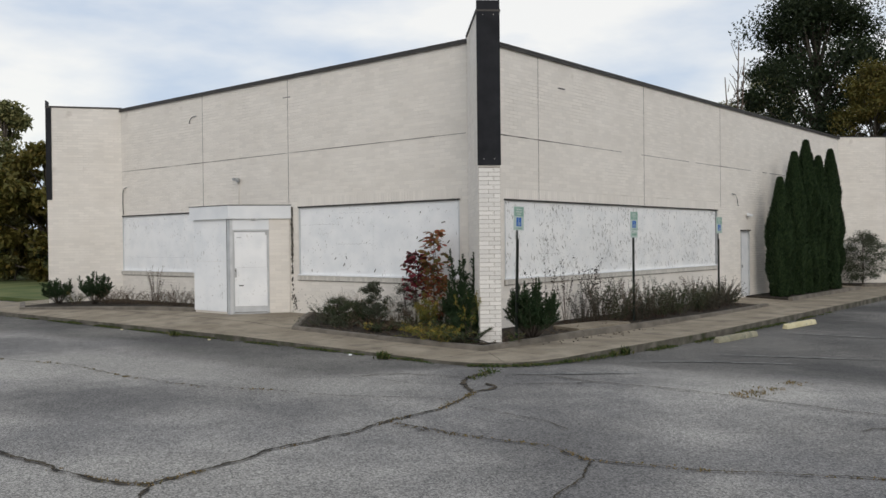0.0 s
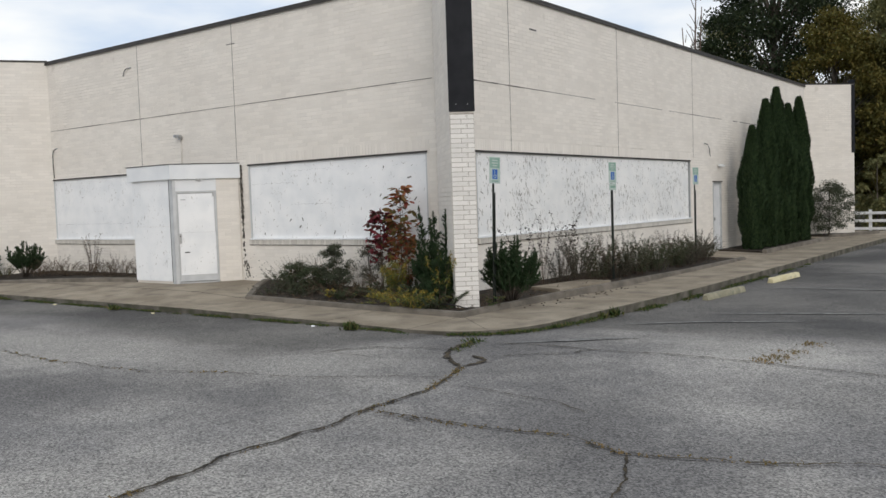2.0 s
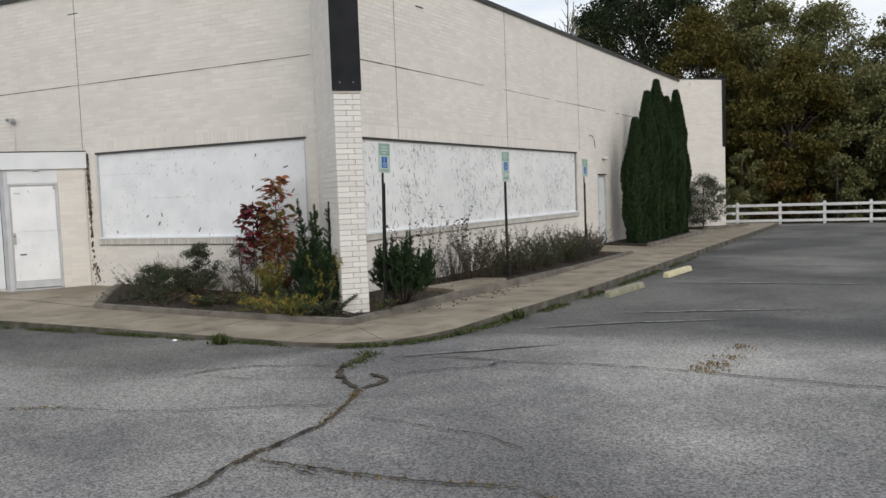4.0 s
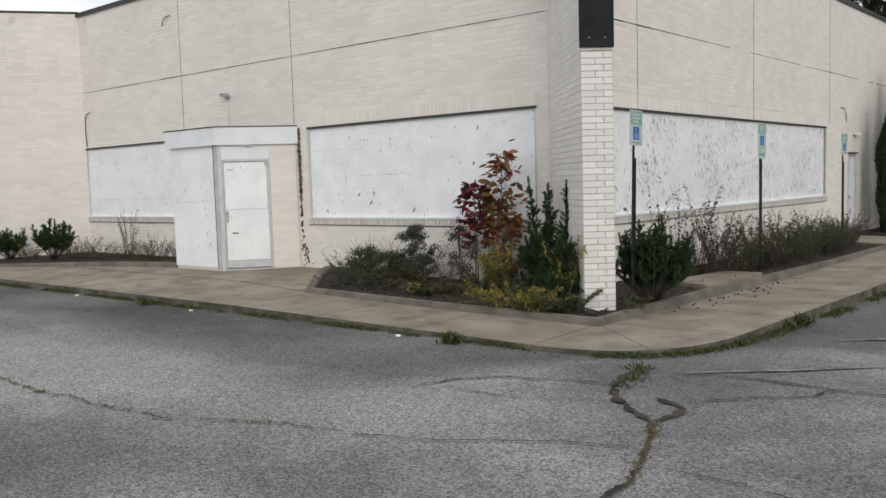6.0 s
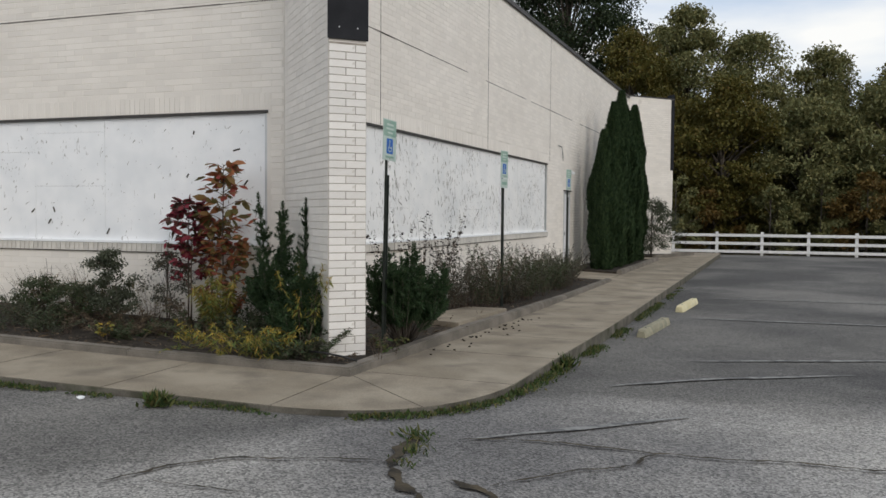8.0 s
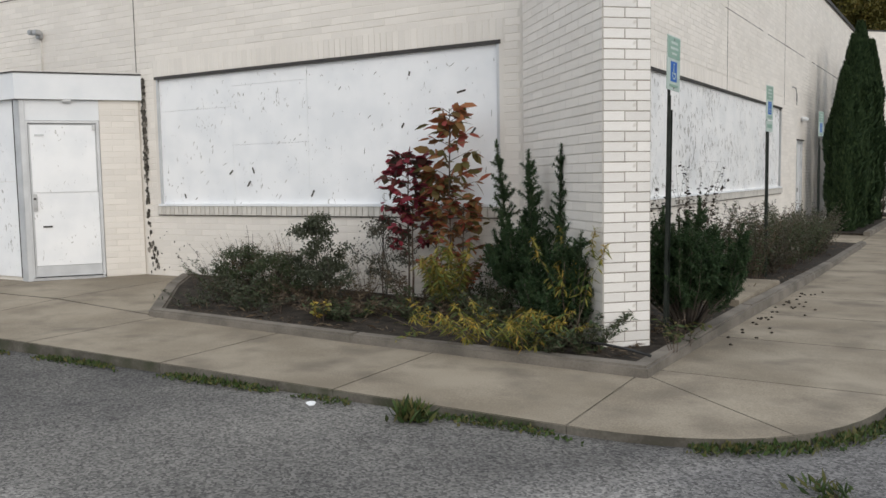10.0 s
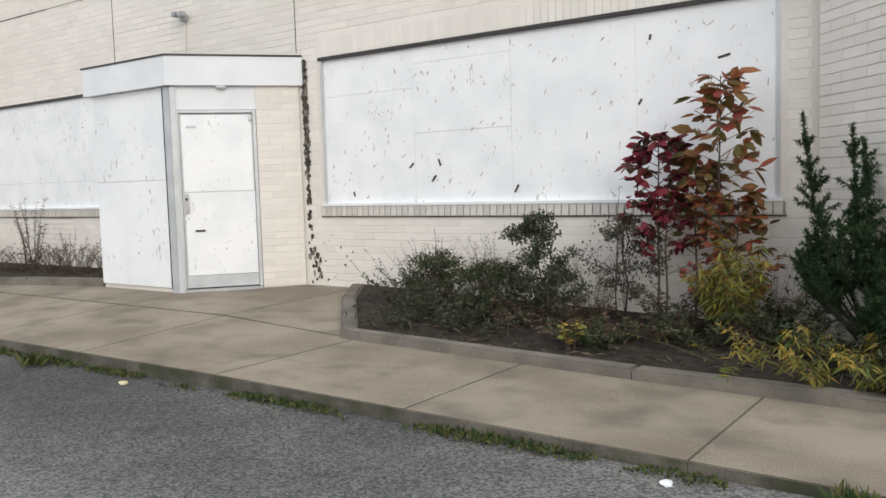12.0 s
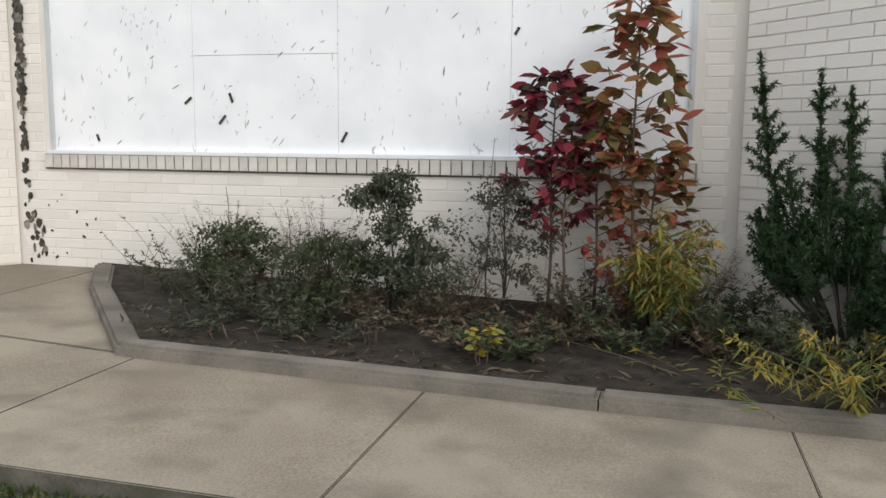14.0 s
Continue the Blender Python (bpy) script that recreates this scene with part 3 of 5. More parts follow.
def brick_mesh(w, mat):
    k = (round(w, 3), mat.name)
    if k not in brick_meshes:
        a, h, d, c = w - 0.007, COURSE - 0.007, DEPTH, 0.003
        verts = [(0, 0, 0), (a, 0, 0), (a, 0, h), (0, 0, h), (c, -d, c), (a - c, -d, c), (a - c, -d, h - c), (c, -d, h - c)]
        faces = [(4, 5, 6, 7), (0, 1, 5, 4), (1, 2, 6, 5), (2, 3, 7, 6), (3, 0, 4, 7)]
        brick_meshes[k] = mesh("brick", verts, faces, mat)
    return brick_meshes[k]


def brickwork(wall, length, z0, z1, openings, single=None, mats=None, relief=1.0):
    """Proud bricks in running bond on a wall's local face y = 0. single(u, z) picks those that are objects of their own."""
    m1, m2 = mats or (M_brick, M_bricks)
    verts, faces = [], []
    row, z, singles = 0, z0, 0
    r = random.Random(len(wall.name) * 7 + int(length * 10))
    while z + COURSE <= z1 + 0.02:
        u = -(row % 2) * BRICK / 2
        cuts = sorted([(o[0], o[1]) for o in openings if o[2] < z + COURSE * 0.5 < o[3]])
        while u < length:
            spans = [(max(u, 0), min(u + BRICK, length))]
            for a, b in cuts:
                nxt = []
                for p, q in spans:
                    if q <= a or p >= b:
                        nxt.append((p, q))
                    else:
                        if p < a:
                            nxt.append((p, a))
                        if q > b:
                            nxt.append((b, q))
                spans = nxt
            for p, q in spans:
                if q - p < 0.03:
                    continue
                off = r.uniform(-0.0015, 0.0015)
                if single and singles < 300 and single((p + q) / 2, z):
                    singles += 1
                    link("brick", brick_mesh(q - p, m1), wall, at=Matrix.Translation((p + 0.0035, off * relief, z + 0.0035)) @ Matrix.Diagonal((1, relief, 1, 1)))
                else:
                    o = len(verts)
                    a, b, c, d, e = p + 0.0035, q - 0.0035, z + 0.0035, z + COURSE - 0.0035, (off - DEPTH) * relief
                    verts += [(a, 0, c), (b, 0, c), (b, 0, d), (a, 0, d), (a + 0.003, e, c + 0.003), (b - 0.003, e, c + 0.003), (b - 0.003, e, d - 0.003), (a + 0.003, e, d - 0.003)]
                    faces += [(o + 4, o + 5, o + 6, o + 7), (o, o + 1, o + 5, o + 4), (o + 1, o + 2, o + 6, o + 5), (o + 2, o + 3, o + 7, o + 6), (o + 3, o, o + 4, o + 7)]
            u += BRICK
        row, z = row + 1, z + COURSE
    if verts:
        tagged(link("bricks", mesh("bricks", verts, faces, m2), wall), kind="stuff")


# front facade: local x = 0 at FRONT_L
LF = CX - FRONT_L
FM = Matrix.Translation((FRONT_L, CY, 0))
B0, B1, A0, A1 = -17.35 - FRONT_L, -12.17 - FRONT_L, -25.74 - FRONT_L, -20.05 - FRONT_L
WZ0, WZ1 = 0.595, 2.325
front_open = [(B0, B1, WZ0, WZ1), (A0, A1, WZ0, WZ1)]
wall_front = wall_with_openings("wall_front", FM, LF, -0.75, TOP, 0.3, front_open, "white-painted brick front wall with boarded windows")
S0, S1 = 0.85, 11.95
DOOR2 = (13.80, 14.55, -0.55, 1.66)
side_open = [(S0, S1, 0.57, WZ1), DOOR2]
wall_side = wall_with_openings("wall_side", SIDE_M, RIGHT_LEN, -0.95, TOP, 0.3, side_open, "white-painted brick side wall with boarded window")
back = thing("wall_rear", "plain white-painted rear walls and flat roof", "wall", kind="structure")
far = rp(RIGHT_LEN - 0.4, 0)
part("rear_wall", prism([(FRONT_L + 0.02, CY + 0.31), (FRONT_L + 0.32, CY + 0.31), (FRONT_L + 0.32, far[1]), (FRONT_L + 0.02, far[1])], -1.1, TOP), M_mortar, back)
part("rear_wall", prism([(FRONT_L + 0.33, far[1] - 0.3), (far[0] - 0.4, far[1] - 0.3), (far[0] - 0.4, far[1]), (FRONT_L + 0.33, far[1])], -1.1, TOP), M_mortar, back)
part("roof", prism([(FRONT_L + 0.33, CY + 0.31), (CX - 0.35, CY + 0.31), (far[0] - 0.42, far[1] - 0.31), (FRONT_L + 0.33, far[1] - 0.31)], TOP - 0.5, TOP - 0.3), M_coping, back)

# metal coping along the parapets
trim = thing("trim", "dark metal coping along the parapet", "coping", kind="structure")
part("coping_strip", box(FRONT_L, CX + 0.02, CY - 0.05, CY + 0.34, TOP + 0.002, TOP + 0.05, 0.008), M_coping, trim)
part("coping_strip", box(FRONT_L + 0.01, CX - 0.2, CY - 0.055, CY - 0.035, TOP - 0.05, TOP + 0.003), M_coping, trim)
part("coping_strip", box(0.2, RIGHT_LEN, -0.05, 0.34, TOP + 0.004, TOP + 0.052, 0.008, SIDE_M), M_coping, trim)
part("coping_strip", box(0.4, RIGHT_LEN, -0.055, -0.035, TOP - 0.05, TOP + 0.003, 0, SIDE_M), M_coping, trim)

# sealed joints in the facades
joint = thing("wall_joint", "dark thin sealed joints in the brick walls", "joint", kind="structure")


def seam(m, u0, u1, z0, z1, keep=1.0):
    if u1 - u0 < 0.1:
        part("seam", box(u0, u1, -DEPTH - 0.004, 0.0, z0, z1, 0, m), M_joint_shadow, joint)
        return
    rs, u, zc = random.Random(int(u1 * 10)), u0, (z0 + z1) / 2
    while u < u1 - 0.05:
        v = min(u1, u + rs.uniform(0.25, 1.1))
        if rs.random() < keep:
            h = rs.uniform(0.4, 1.3) * (z1 - z0) / 2
            part("seam", box(u, v, -DEPTH - 0.004, 0.0, zc - h, zc + h, 0, m), M_joint_shadow, joint)
        u = v


for x in (-21.4, -17.72):
    seam(FM, x - FRONT_L - 0.006, x - FRONT_L + 0.006, 2.42, TOP - 0.05)
seam(FM, 0.02, LF - 0.35, 3.710, 3.726)
seam(FM, -25.98 - FRONT_L, -25.965 - FRONT_L, -0.3, 3.7)
seam(FM, -12.02 - FRONT_L + 0.22, -12.02 - FRONT_L + 0.235, -0.4, 3.7)
for u in (2.15, 7.16, 12.2):
    seam(SIDE_M, u - 0.006, u + 0.006, 2.34 if u < 12 else 2.4, TOP - 0.05)
seam(SIDE_M, 0.4, RIGHT_LEN - 0.3, 3.708, 3.728, 0.72)


# short dark slots in the brick
part("slot", box(2.98, 3.26, -DEPTH - 0.006, 0, 5.0, 5.03, 0, SIDE_M), M_coping, joint)
part("slot", box(-17.9 - FRONT_L, -17.62 - FRONT_L, -DEPTH - 0.006, 0, 5.14, 5.155, 0, FM), M_coping, joint)


# ---- boarded windows ----
def boarded(name, m, u0, u1, z0, z1, cols, mat, label, splits=()):
    w = thing(name, label, "window", m, kind="structure")
    for a, b, parts_z in cols:
        for c, d in zip(parts_z, parts_z[1:]):
            part("board", box(a + 0.0012, b - 0.0012, 0.028 + rnd.uniform(0, 0.004), 0.05, c + 0.0012, d - 0.0012, 0.0012), mat, w)
    part("backing", box(u0 + 0.005, u1 - 0.005, 0.056, 0.10, z0 + 0.005, z1 - 0.005), M_coping, w)
    part("window_frame", box(u0, u0 + 0.03, 0.0, 0.055, z0, z1 - 0.035), M_alu, w)
    part("window_frame", box(u1 - 0.03, u1, 0.0, 0.055, z0, z1 - 0.035), M_alu, w)
    part("lintel", box(u0 - 0.02, u1 + 0.02, -0.014, 0.055, z1 - 0.032, z1 + 0.004), M_coping, w, "dark steel lintel edge")
    part("window_sill", box(u0 - 0.02, u1 + 0.02, -0.03, 0.055, z0 - 0.012, z0 + 0.02, 0.004), M_white, w, "white metal sill strip")
    n = int((u1 - u0 + 0.06) / 0.081)
    me = mesh("sill_brick", *solid(0.070, 0.045, 0.105), M_sill)
    part("sill_bed", box(u0 - 0.04, u1 + 0.04, -0.022, -0.001, z0 - 0.128, z0 - 0.013), M_pier_mortar, w)
    for i in range(n):
        link("sill_brick", me, w, at=Matrix.Translation((u0 - 0.03 + i * (u1 - u0 + 0.06) / n + 0.04, -0.019, z0 - 0.071)))
    # thin dark strip painted in as the shadow below the sill bricks
    part("sill_shadow", box(u0 - 0.05, u1 + 0.05, -0.012, 0.0, z0 - 0.14, z0 - 0.128), M_joint_shadow, w)
    return w


def solid(w, d, h):
    v = [(sx * w / 2, sy * d / 2, sz * h / 2) for sz in (-1, 1) for sy in (-1, 1) for sx in (-1, 1)]
    return v, [(0, 2, 3, 1), (4, 5, 7, 6), (0, 1, 5, 4), (2, 6, 7, 3), (0, 4, 6, 2), (1, 3, 7, 5)]


M_sill = material("sill_brick", (0.50, 0.47, 0.42), (0.64, 0.61, 0.56), scale=6, rough=0.8, bump=0.3, vary=0.1)
fx = lambda x: x - FRONT_L
win1 = boarded("window_1", FM, B0, B1, WZ0, WZ1,
        [(fx(-17.33), fx(-16.0), [WZ0, 1.86, WZ1]), (fx(-16.0), fx(-14.77), [WZ0, 1.37, 2.12, WZ1]), (fx(-14.77), fx(-13.44), [WZ0, WZ1]), (fx(-13.44), fx(-12.19), [WZ0, WZ1])],
        M_board, "display window boarded with white-painted flake boards")
win2 = boarded("window_2", FM, A0, A1, WZ0, WZ1,
        [(fx(-25.72), fx(-24.5), [WZ0, 1.02, WZ1]), (fx(-24.5), fx(-23.28), [WZ0, 1.02, WZ1]), (fx(-23.28), fx(-22.06), [WZ0, 1.02, WZ1]), (fx(-22.06), fx(-20.07), [WZ0, WZ1])],
        M_board, "display window boarded with white-painted boards beside the entrance")
cols, u = [], S0 + 0.02
while u < S1 - 0.1:
    v2 = min(u + 1.22, S1 - 0.02)
    cols.append((u, v2, [0.57, 1.1, WZ1] if len(cols) in (1, 4) else [0.57, WZ1]))
    u = v2
win3 = boarded("window_3", SIDE_M, S0, S1, 0.57, WZ1, cols, M_board_worn, "long window boarded with peeling white boards")

# bare flakes on the boards: long dark slivers where the paint has gone
def flakes(window, u0, u1, z0, z1, count, size, tilt, seed):
    r = random.Random(seed)
    v, f = [], []
    while len(f) < count:
        u, z = r.uniform(u0, u1), r.uniform(z0, z1)
        if noise.noise((u * 0.9, z * 1.3, seed)) < r.uniform(-0.5, 0.35):
            continue
        ln, wd = size * r.uniform(0.25, 1.2), size * r.uniform(0.07, 0.17)
        a = radians(tilt + r.gauss(0, 24))
        ca, sa = math.cos(a), math.sin(a)
        o = len(v)
        ring_ = [(-0.5, 0.1), (-0.2, 0.5), (0.3, 0.4), (0.5, -0.1), (0.15, -0.5), (-0.35, -0.35)]
        for p, q in ring_:
            p, q = p * ln, q * wd * r.uniform(0.6, 1.3)
            pu, pz = u + p * ca - q * sa, z + p * sa + q * ca
            v.append((min(max(pu, u0), u1), 0.0265 - 0.00001 * (len(f) % 50), min(max(pz, z0), z1)))
        f.append(tuple(range(o, o + 6)))
    tagged(link("paint_flakes", mesh("paint_flakes", v, f, M_flake), window, "dark bare flakes in the peeling paint"), kind="stuff")


M_flake = material("bare_flake", (0.13, 0.125, 0.11), (0.42, 0.40, 0.36), scale=5, rough=0.9, bump=0.2, fine=40)
flakes(win3, S0 + 0.06, S1 - 0.06, 0.62, WZ1 - 0.06, 850, 0.12, 98, 5)
flakes(win1, B0 + 0.06, B1 - 0.06, 0.66, WZ1 - 0.08, 60, 0.07, 60, 8)
flakes(win2, A0 + 0.06, A1 - 0.06, 0.66, WZ1 - 0.08, 45, 0.08, 70, 9)

# ---- side door ----
d2 = thing("door_1", "narrow white flush metal door in the side wall", "door", SIDE_M, kind="structure")
a, b, c, d = DOOR2
part("door_leaf", box(a + 0.05, b - 0.05, 0.04, 0.085, c, d - 0.05, 0.003), M_white, d2)
for q in ((a, a + 0.05, c, d), (b - 0.05, b, c, d), (a + 0.05, b - 0.05, d - 0.05, d)):
    part("door_frame", box(q[0], q[1], -0.012, 0.12, q[2], q[3]), M_alu, d2)
part("drip_cap", box(a - 0.02, b + 0.02, -0.05, 0.0, d + 0.003, d + 0.03), M_coping, d2, "dark drip strip over the door")
part("door_handle", box(a + 0.09, a + 0.14, -0.03, 0.04, 0.42, 0.52, 0.006), M_galv, d2)
part("backing", box(a + 0.05, b - 0.05, 0.1, 0.12, c, d), M_coping, d2)


# ---- corner fin walls ----
def fin(name, base, way, length, thick, label, end_mat, wrap=0.0):
    """A wall that stands out from a corner, with a black sheet over the upper part of its end face."""
    ang = math.atan2(way[1], way[0])
    m = Matrix.Translation((base[0], base[1], 0)) @ Matrix.Rotation(ang, 4, "Z")
    top = TOP + 0.04
    ob = part(name, box(0, length, -thick / 2, thick / 2, -0.8, top), M_mortar, None)
    ob.matrix_basis = m
    tagged(ob, label, "wall", kind="structure")
    for sgn in (-1, 1):
        holder = part("brick_face", box(0, length, sgn * thick / 2 - 0.002, sgn * thick / 2 + 0.002, -0.7, top - 0.01), M_mortar, ob)
        holder.matrix_basis = Matrix.Identity(4)
        sm = Matrix.Translation((0, -thick / 2 - 0.002, 0)) if sgn < 0 else Matrix.Translation((length, thick / 2 + 0.002, 0)) @ Matrix.Rotation(math.pi, 4, "Z")
        side = new("brick_skin", mesh("brick_skin", [(0, 0, -0.7), (length, 0, -0.7), (length, 0, top), (0, 0, top)], [(0, 1, 2, 3)], M_mortar))
        side.parent = ob
        side.matrix_basis = sm
        brickwork(side, length, -0.62, top - 0.02, [], single=(lambda u, z: z < 1.9) if name == "wall_corner" and sgn < 0 else None, relief=0.45)
    em = Matrix.Translation((length + 0.002, -thick / 2, 0)) @ Matrix.Rotation(math.pi / 2, 4, "Z")
    endw = new("pier_face", mesh("pier_face", [(0, 0, -0.7), (thick, 0, -0.7), (thick, 0, 2.8), (0, 0, 2.8)], [(0, 1, 2, 3)], end_mat))
    endw.parent = ob
    endw.matrix_basis = em
    z, row = -0.62, 0
    while z < 2.74:
        cut = 0.29 if row % 2 else 0.185
        for p, q in ((0.0, cut), (cut, thick)):
            link("brick", brick_mesh(q - p, M_pier), endw, at=Matrix.Translation((p + 0.0045, random.uniform(-0.002, 0.002), z + 0.0045)))
        z, row = z + COURSE, row + 1
    part("sheet_cladding", box(length + 0.004, length + 0.03, -thick / 2 - 0.015, thick / 2 + 0.015, 2.83, top + 0.22, 0.003), M_black, ob, "black metal sheet")
    if wrap:
        for sgn in (-1, 1):
            y0, y1 = sorted((sgn * (thick / 2 + 0.012), sgn * (thick / 2 + 0.024)))
            part("sheet_return", box(length - wrap, length + 0.003, y0, y1, 2.83, top - 0.01, 0.002), M_black, ob, "black metal sheet folded round the edge")
    for zz in (2.95, top - 0.05):
        for yy in (-0.1, 0.1):
            part("rivet", box(length + 0.03, length + 0.036, yy - 0.008, yy + 0.008, zz - 0.008, zz + 0.008, 0.003), M_galv, ob)
    part("coping_strip", box(0.0, length + 0.035, -thick / 2 - 0.03, thick / 2 + 0.03, top + 0.002, top + 0.05, 0.006), M_coping, ob, "dark metal coping")
    return ob


FT = 0.39
FW = Vector((0.68, -0.733)).normalized()
fin("wall_corner", (CX - 0.085, CY + 0.05), FW, 2.0, 0.41, "white brick fin wall with a black sheet on its end", M_pier_mortar)
fin("wall_fin_entrance", (FRONT_L + 0.17, CY + 0.13), Vector((-0.6, -0.8)), 2.2, FT, "white brick fin wall at the end of the front", M_pier_mortar, 0.14)
e = rp(RIGHT_LEN, -0.2)
fin("wall_fin_rear", (e[0], e[1]), Vector((0.70, 0.71)), 2.4, FT, "white brick fin wall at the far corner", M_pier_mortar, 0.14)

# ---- entrance vestibule with the door on its slanted face ----
vA, vB, vC = Vector((-20.2, 12.54)), Vector((-18.64, 12.54)), Vector((-17.69, 13.69))
ves = thing("entrance_vestibule", "boarded white entrance porch with a slanted door face", "porch", kind="structure")
vz = -0.36
part("side_board", box(vA.x, vB.x - 0.13, 12.545, 12.565, vz + 0.03, 0.95, 0.002), M_board, ves)
part("side_board", box(vA.x, vB.x - 0.13, 12.545, 12.565, 0.954, 2.03, 0.002), M_board, ves)
part("side_wall", box(vA.x + 0.01, vB.x - 0.13, 12.57, 12.66, vz - 0.05, 2.05), M_mortar, ves)
part("side_wall", box(vA.x + 0.01, vA.x + 0.10, 12.665, CY - 0.012, vz - 0.05, 2.05), M_mortar, ves)
part("side_board", box(vA.x - 0.01, vA.x + 0.006, 12.56, CY - 0.012, vz + 0.03, 2.03), M_board, ves)
dv = (vC - vB).normalized()
DM = Matrix.Translation((vB.x, vB.y, 0)) @ Matrix.Rotation(math.atan2(dv.y, dv.x), 4, "Z")
DL = (vC - vB).length
part("corner_post", box(vB.x - 0.125, vB.x - 0.005, 12.535, 12.66, vz - 0.03, 2.03, 0.004), M_alu, ves, "grey aluminium corner post")
part("corner_post", box(0.0, 0.06, -0.012, 0.10, vz - 0.03, 2.03, 0.004, DM), M_alu, ves)
# dark strip drawn for the shaded gap between side board and post
part("corner_gap", box(vB.x - 0.134, vB.x - 0.126, 12.53, 12.57, vz + 0.02, 2.03), M_coping, ves)
part("transom_panel", box(0.06, 0.97, 0.01, 0.06, 1.76, 2.03, 0, DM), M_white, ves)
bp_ = part("brick_pier", box(0.97, DL - 0.01, 0.0, 0.12, vz - 0.1, 2.04, 0, DM), M_mortar, ves)
side = new("brick_skin", mesh("brick_skin", [(0, 0, vz), (DL - 0.98, 0, vz), (DL - 0.98, 0, 2.03), (0, 0, 2.03)], [(0, 1, 2, 3)], M_mortar))
side.parent = ves
side.matrix_basis = DM @ Matrix.Translation((0.97, -0.002, 0))
brickwork(side, DL - 0.98, vz, 2.03, [], single=lambda u, z: True)
ov = 0.07
o1, o2, o3 = (vA.x - 0.08, 12.54 - ov), (vB.x + 0.02, 12.54 - ov), (vC.x + 0.06, vC.y - 0.002)
part("fascia", prism([o1, o2, o3, (vA.x - 0.08, CY - 0.014)], 2.035, 2.37), M_white, ves, "white metal fascia band")
part("fascia_cap", prism([(o1[0] - 0.012, o1[1] - 0.012), (o2[0] + 0.006, o2[1] - 0.012), (o3[0] + 0.012, o3[1] - 0.005), (o1[0] - 0.012, CY - 0.014)], 2.372, 2.39), M_coping, ves)
part("soffit_lamp", box(0.52, 0.64, -0.06, -0.02, 2.0, 2.032, 0.01, DM), M_galv, ves)
ed = thing("door_2", "boarded white entrance door in grey aluminium frame", "door", DM @ Matrix.Translation((-0.073, 0, 0)) @ Matrix.Diagonal((0.948, 1, 1, 1)), kind="structure")
DZ0, DZ1 = vz + 0.015, 1.755
for q in ((0.135, 0.167, DZ0, DZ1), (1.053, 1.095, DZ0, DZ1), (0.167, 1.053, DZ1 - 0.035, DZ1)):
    part("door_frame", box(q[0], q[1], -0.008, 0.09, q[2], q[3], 0.003), M_alu, ed)
part("door_leaf", box(0.170, 1.050, 0.03, 0.07, DZ0 + 0.01, DZ1 - 0.04), M_alu, ed)
part("door_board", box(0.192, 1.035, 0.004, 0.03, 0.80, DZ1 - 0.06, 0.002), M_board, ed)
part("door_board", box(0.192, 1.044, 0.012, 0.03, DZ0 + 0.16, 0.796, 0.002), M_board, ed)
part("door_stile", box(0.172, 0.190, 0.005, 0.03, DZ0 + 0.01, DZ1 - 0.045), M_alu, ed)
part("door_rail", box(0.192, 1.047, 0.006, 0.03, DZ0 + 0.012, DZ0 + 0.155), M_alu, ed)
part("threshold", box(0.14, 1.09, -0.06, 0.08, vz - 0.02, DZ0 - 0.002), M_galv, ed)
hd = part("door_handle", box(0.185, 0.245, -0.018, 0.003, 0.55, 0.78, 0.008), M_galv, ed, "steel lock plate and pull")
part("lock_cylinder", box(0.198, 0.232, -0.034, -0.02, 0.70, 0.735, 0.01), M_coping, hd)
part("pull", box(0.195, 0.235, -0.05, -0.018, 0.58, 0.65, 0.012), M_galv, hd)
part("door_bolt", box(0.30, 0.42, 0.0, 0.012, 0.33, 0.352), M_coping, ed)
part("door_bolt", box(0.25, 0.37, -0.006, 0.0035, 1.55, 1.575), M_alu, ed)
part("closer_arm", box(1.0, 1.04, -0.02, 0.0035, DZ1 - 0.13, DZ1 - 0.06, 0.004), M_galv, ed)


# ---- signs ----
def ring(cx, cz, r, wd, a0, a1, y, n=14):
    """A flat arc in the local xz plane."""
    v, f = [], []
    for i in range(n + 1):
        a = radians(a0 + (a1 - a0) * i / n)
        for rr in (r - wd / 2, r + wd / 2):
            v.append((cx + rr * math.cos(a), y, cz + rr * math.sin(a)))
        if i:
            f.append((2 * i - 2, 2 * i - 1, 2 * i + 1, 2 * i))
    return v, f


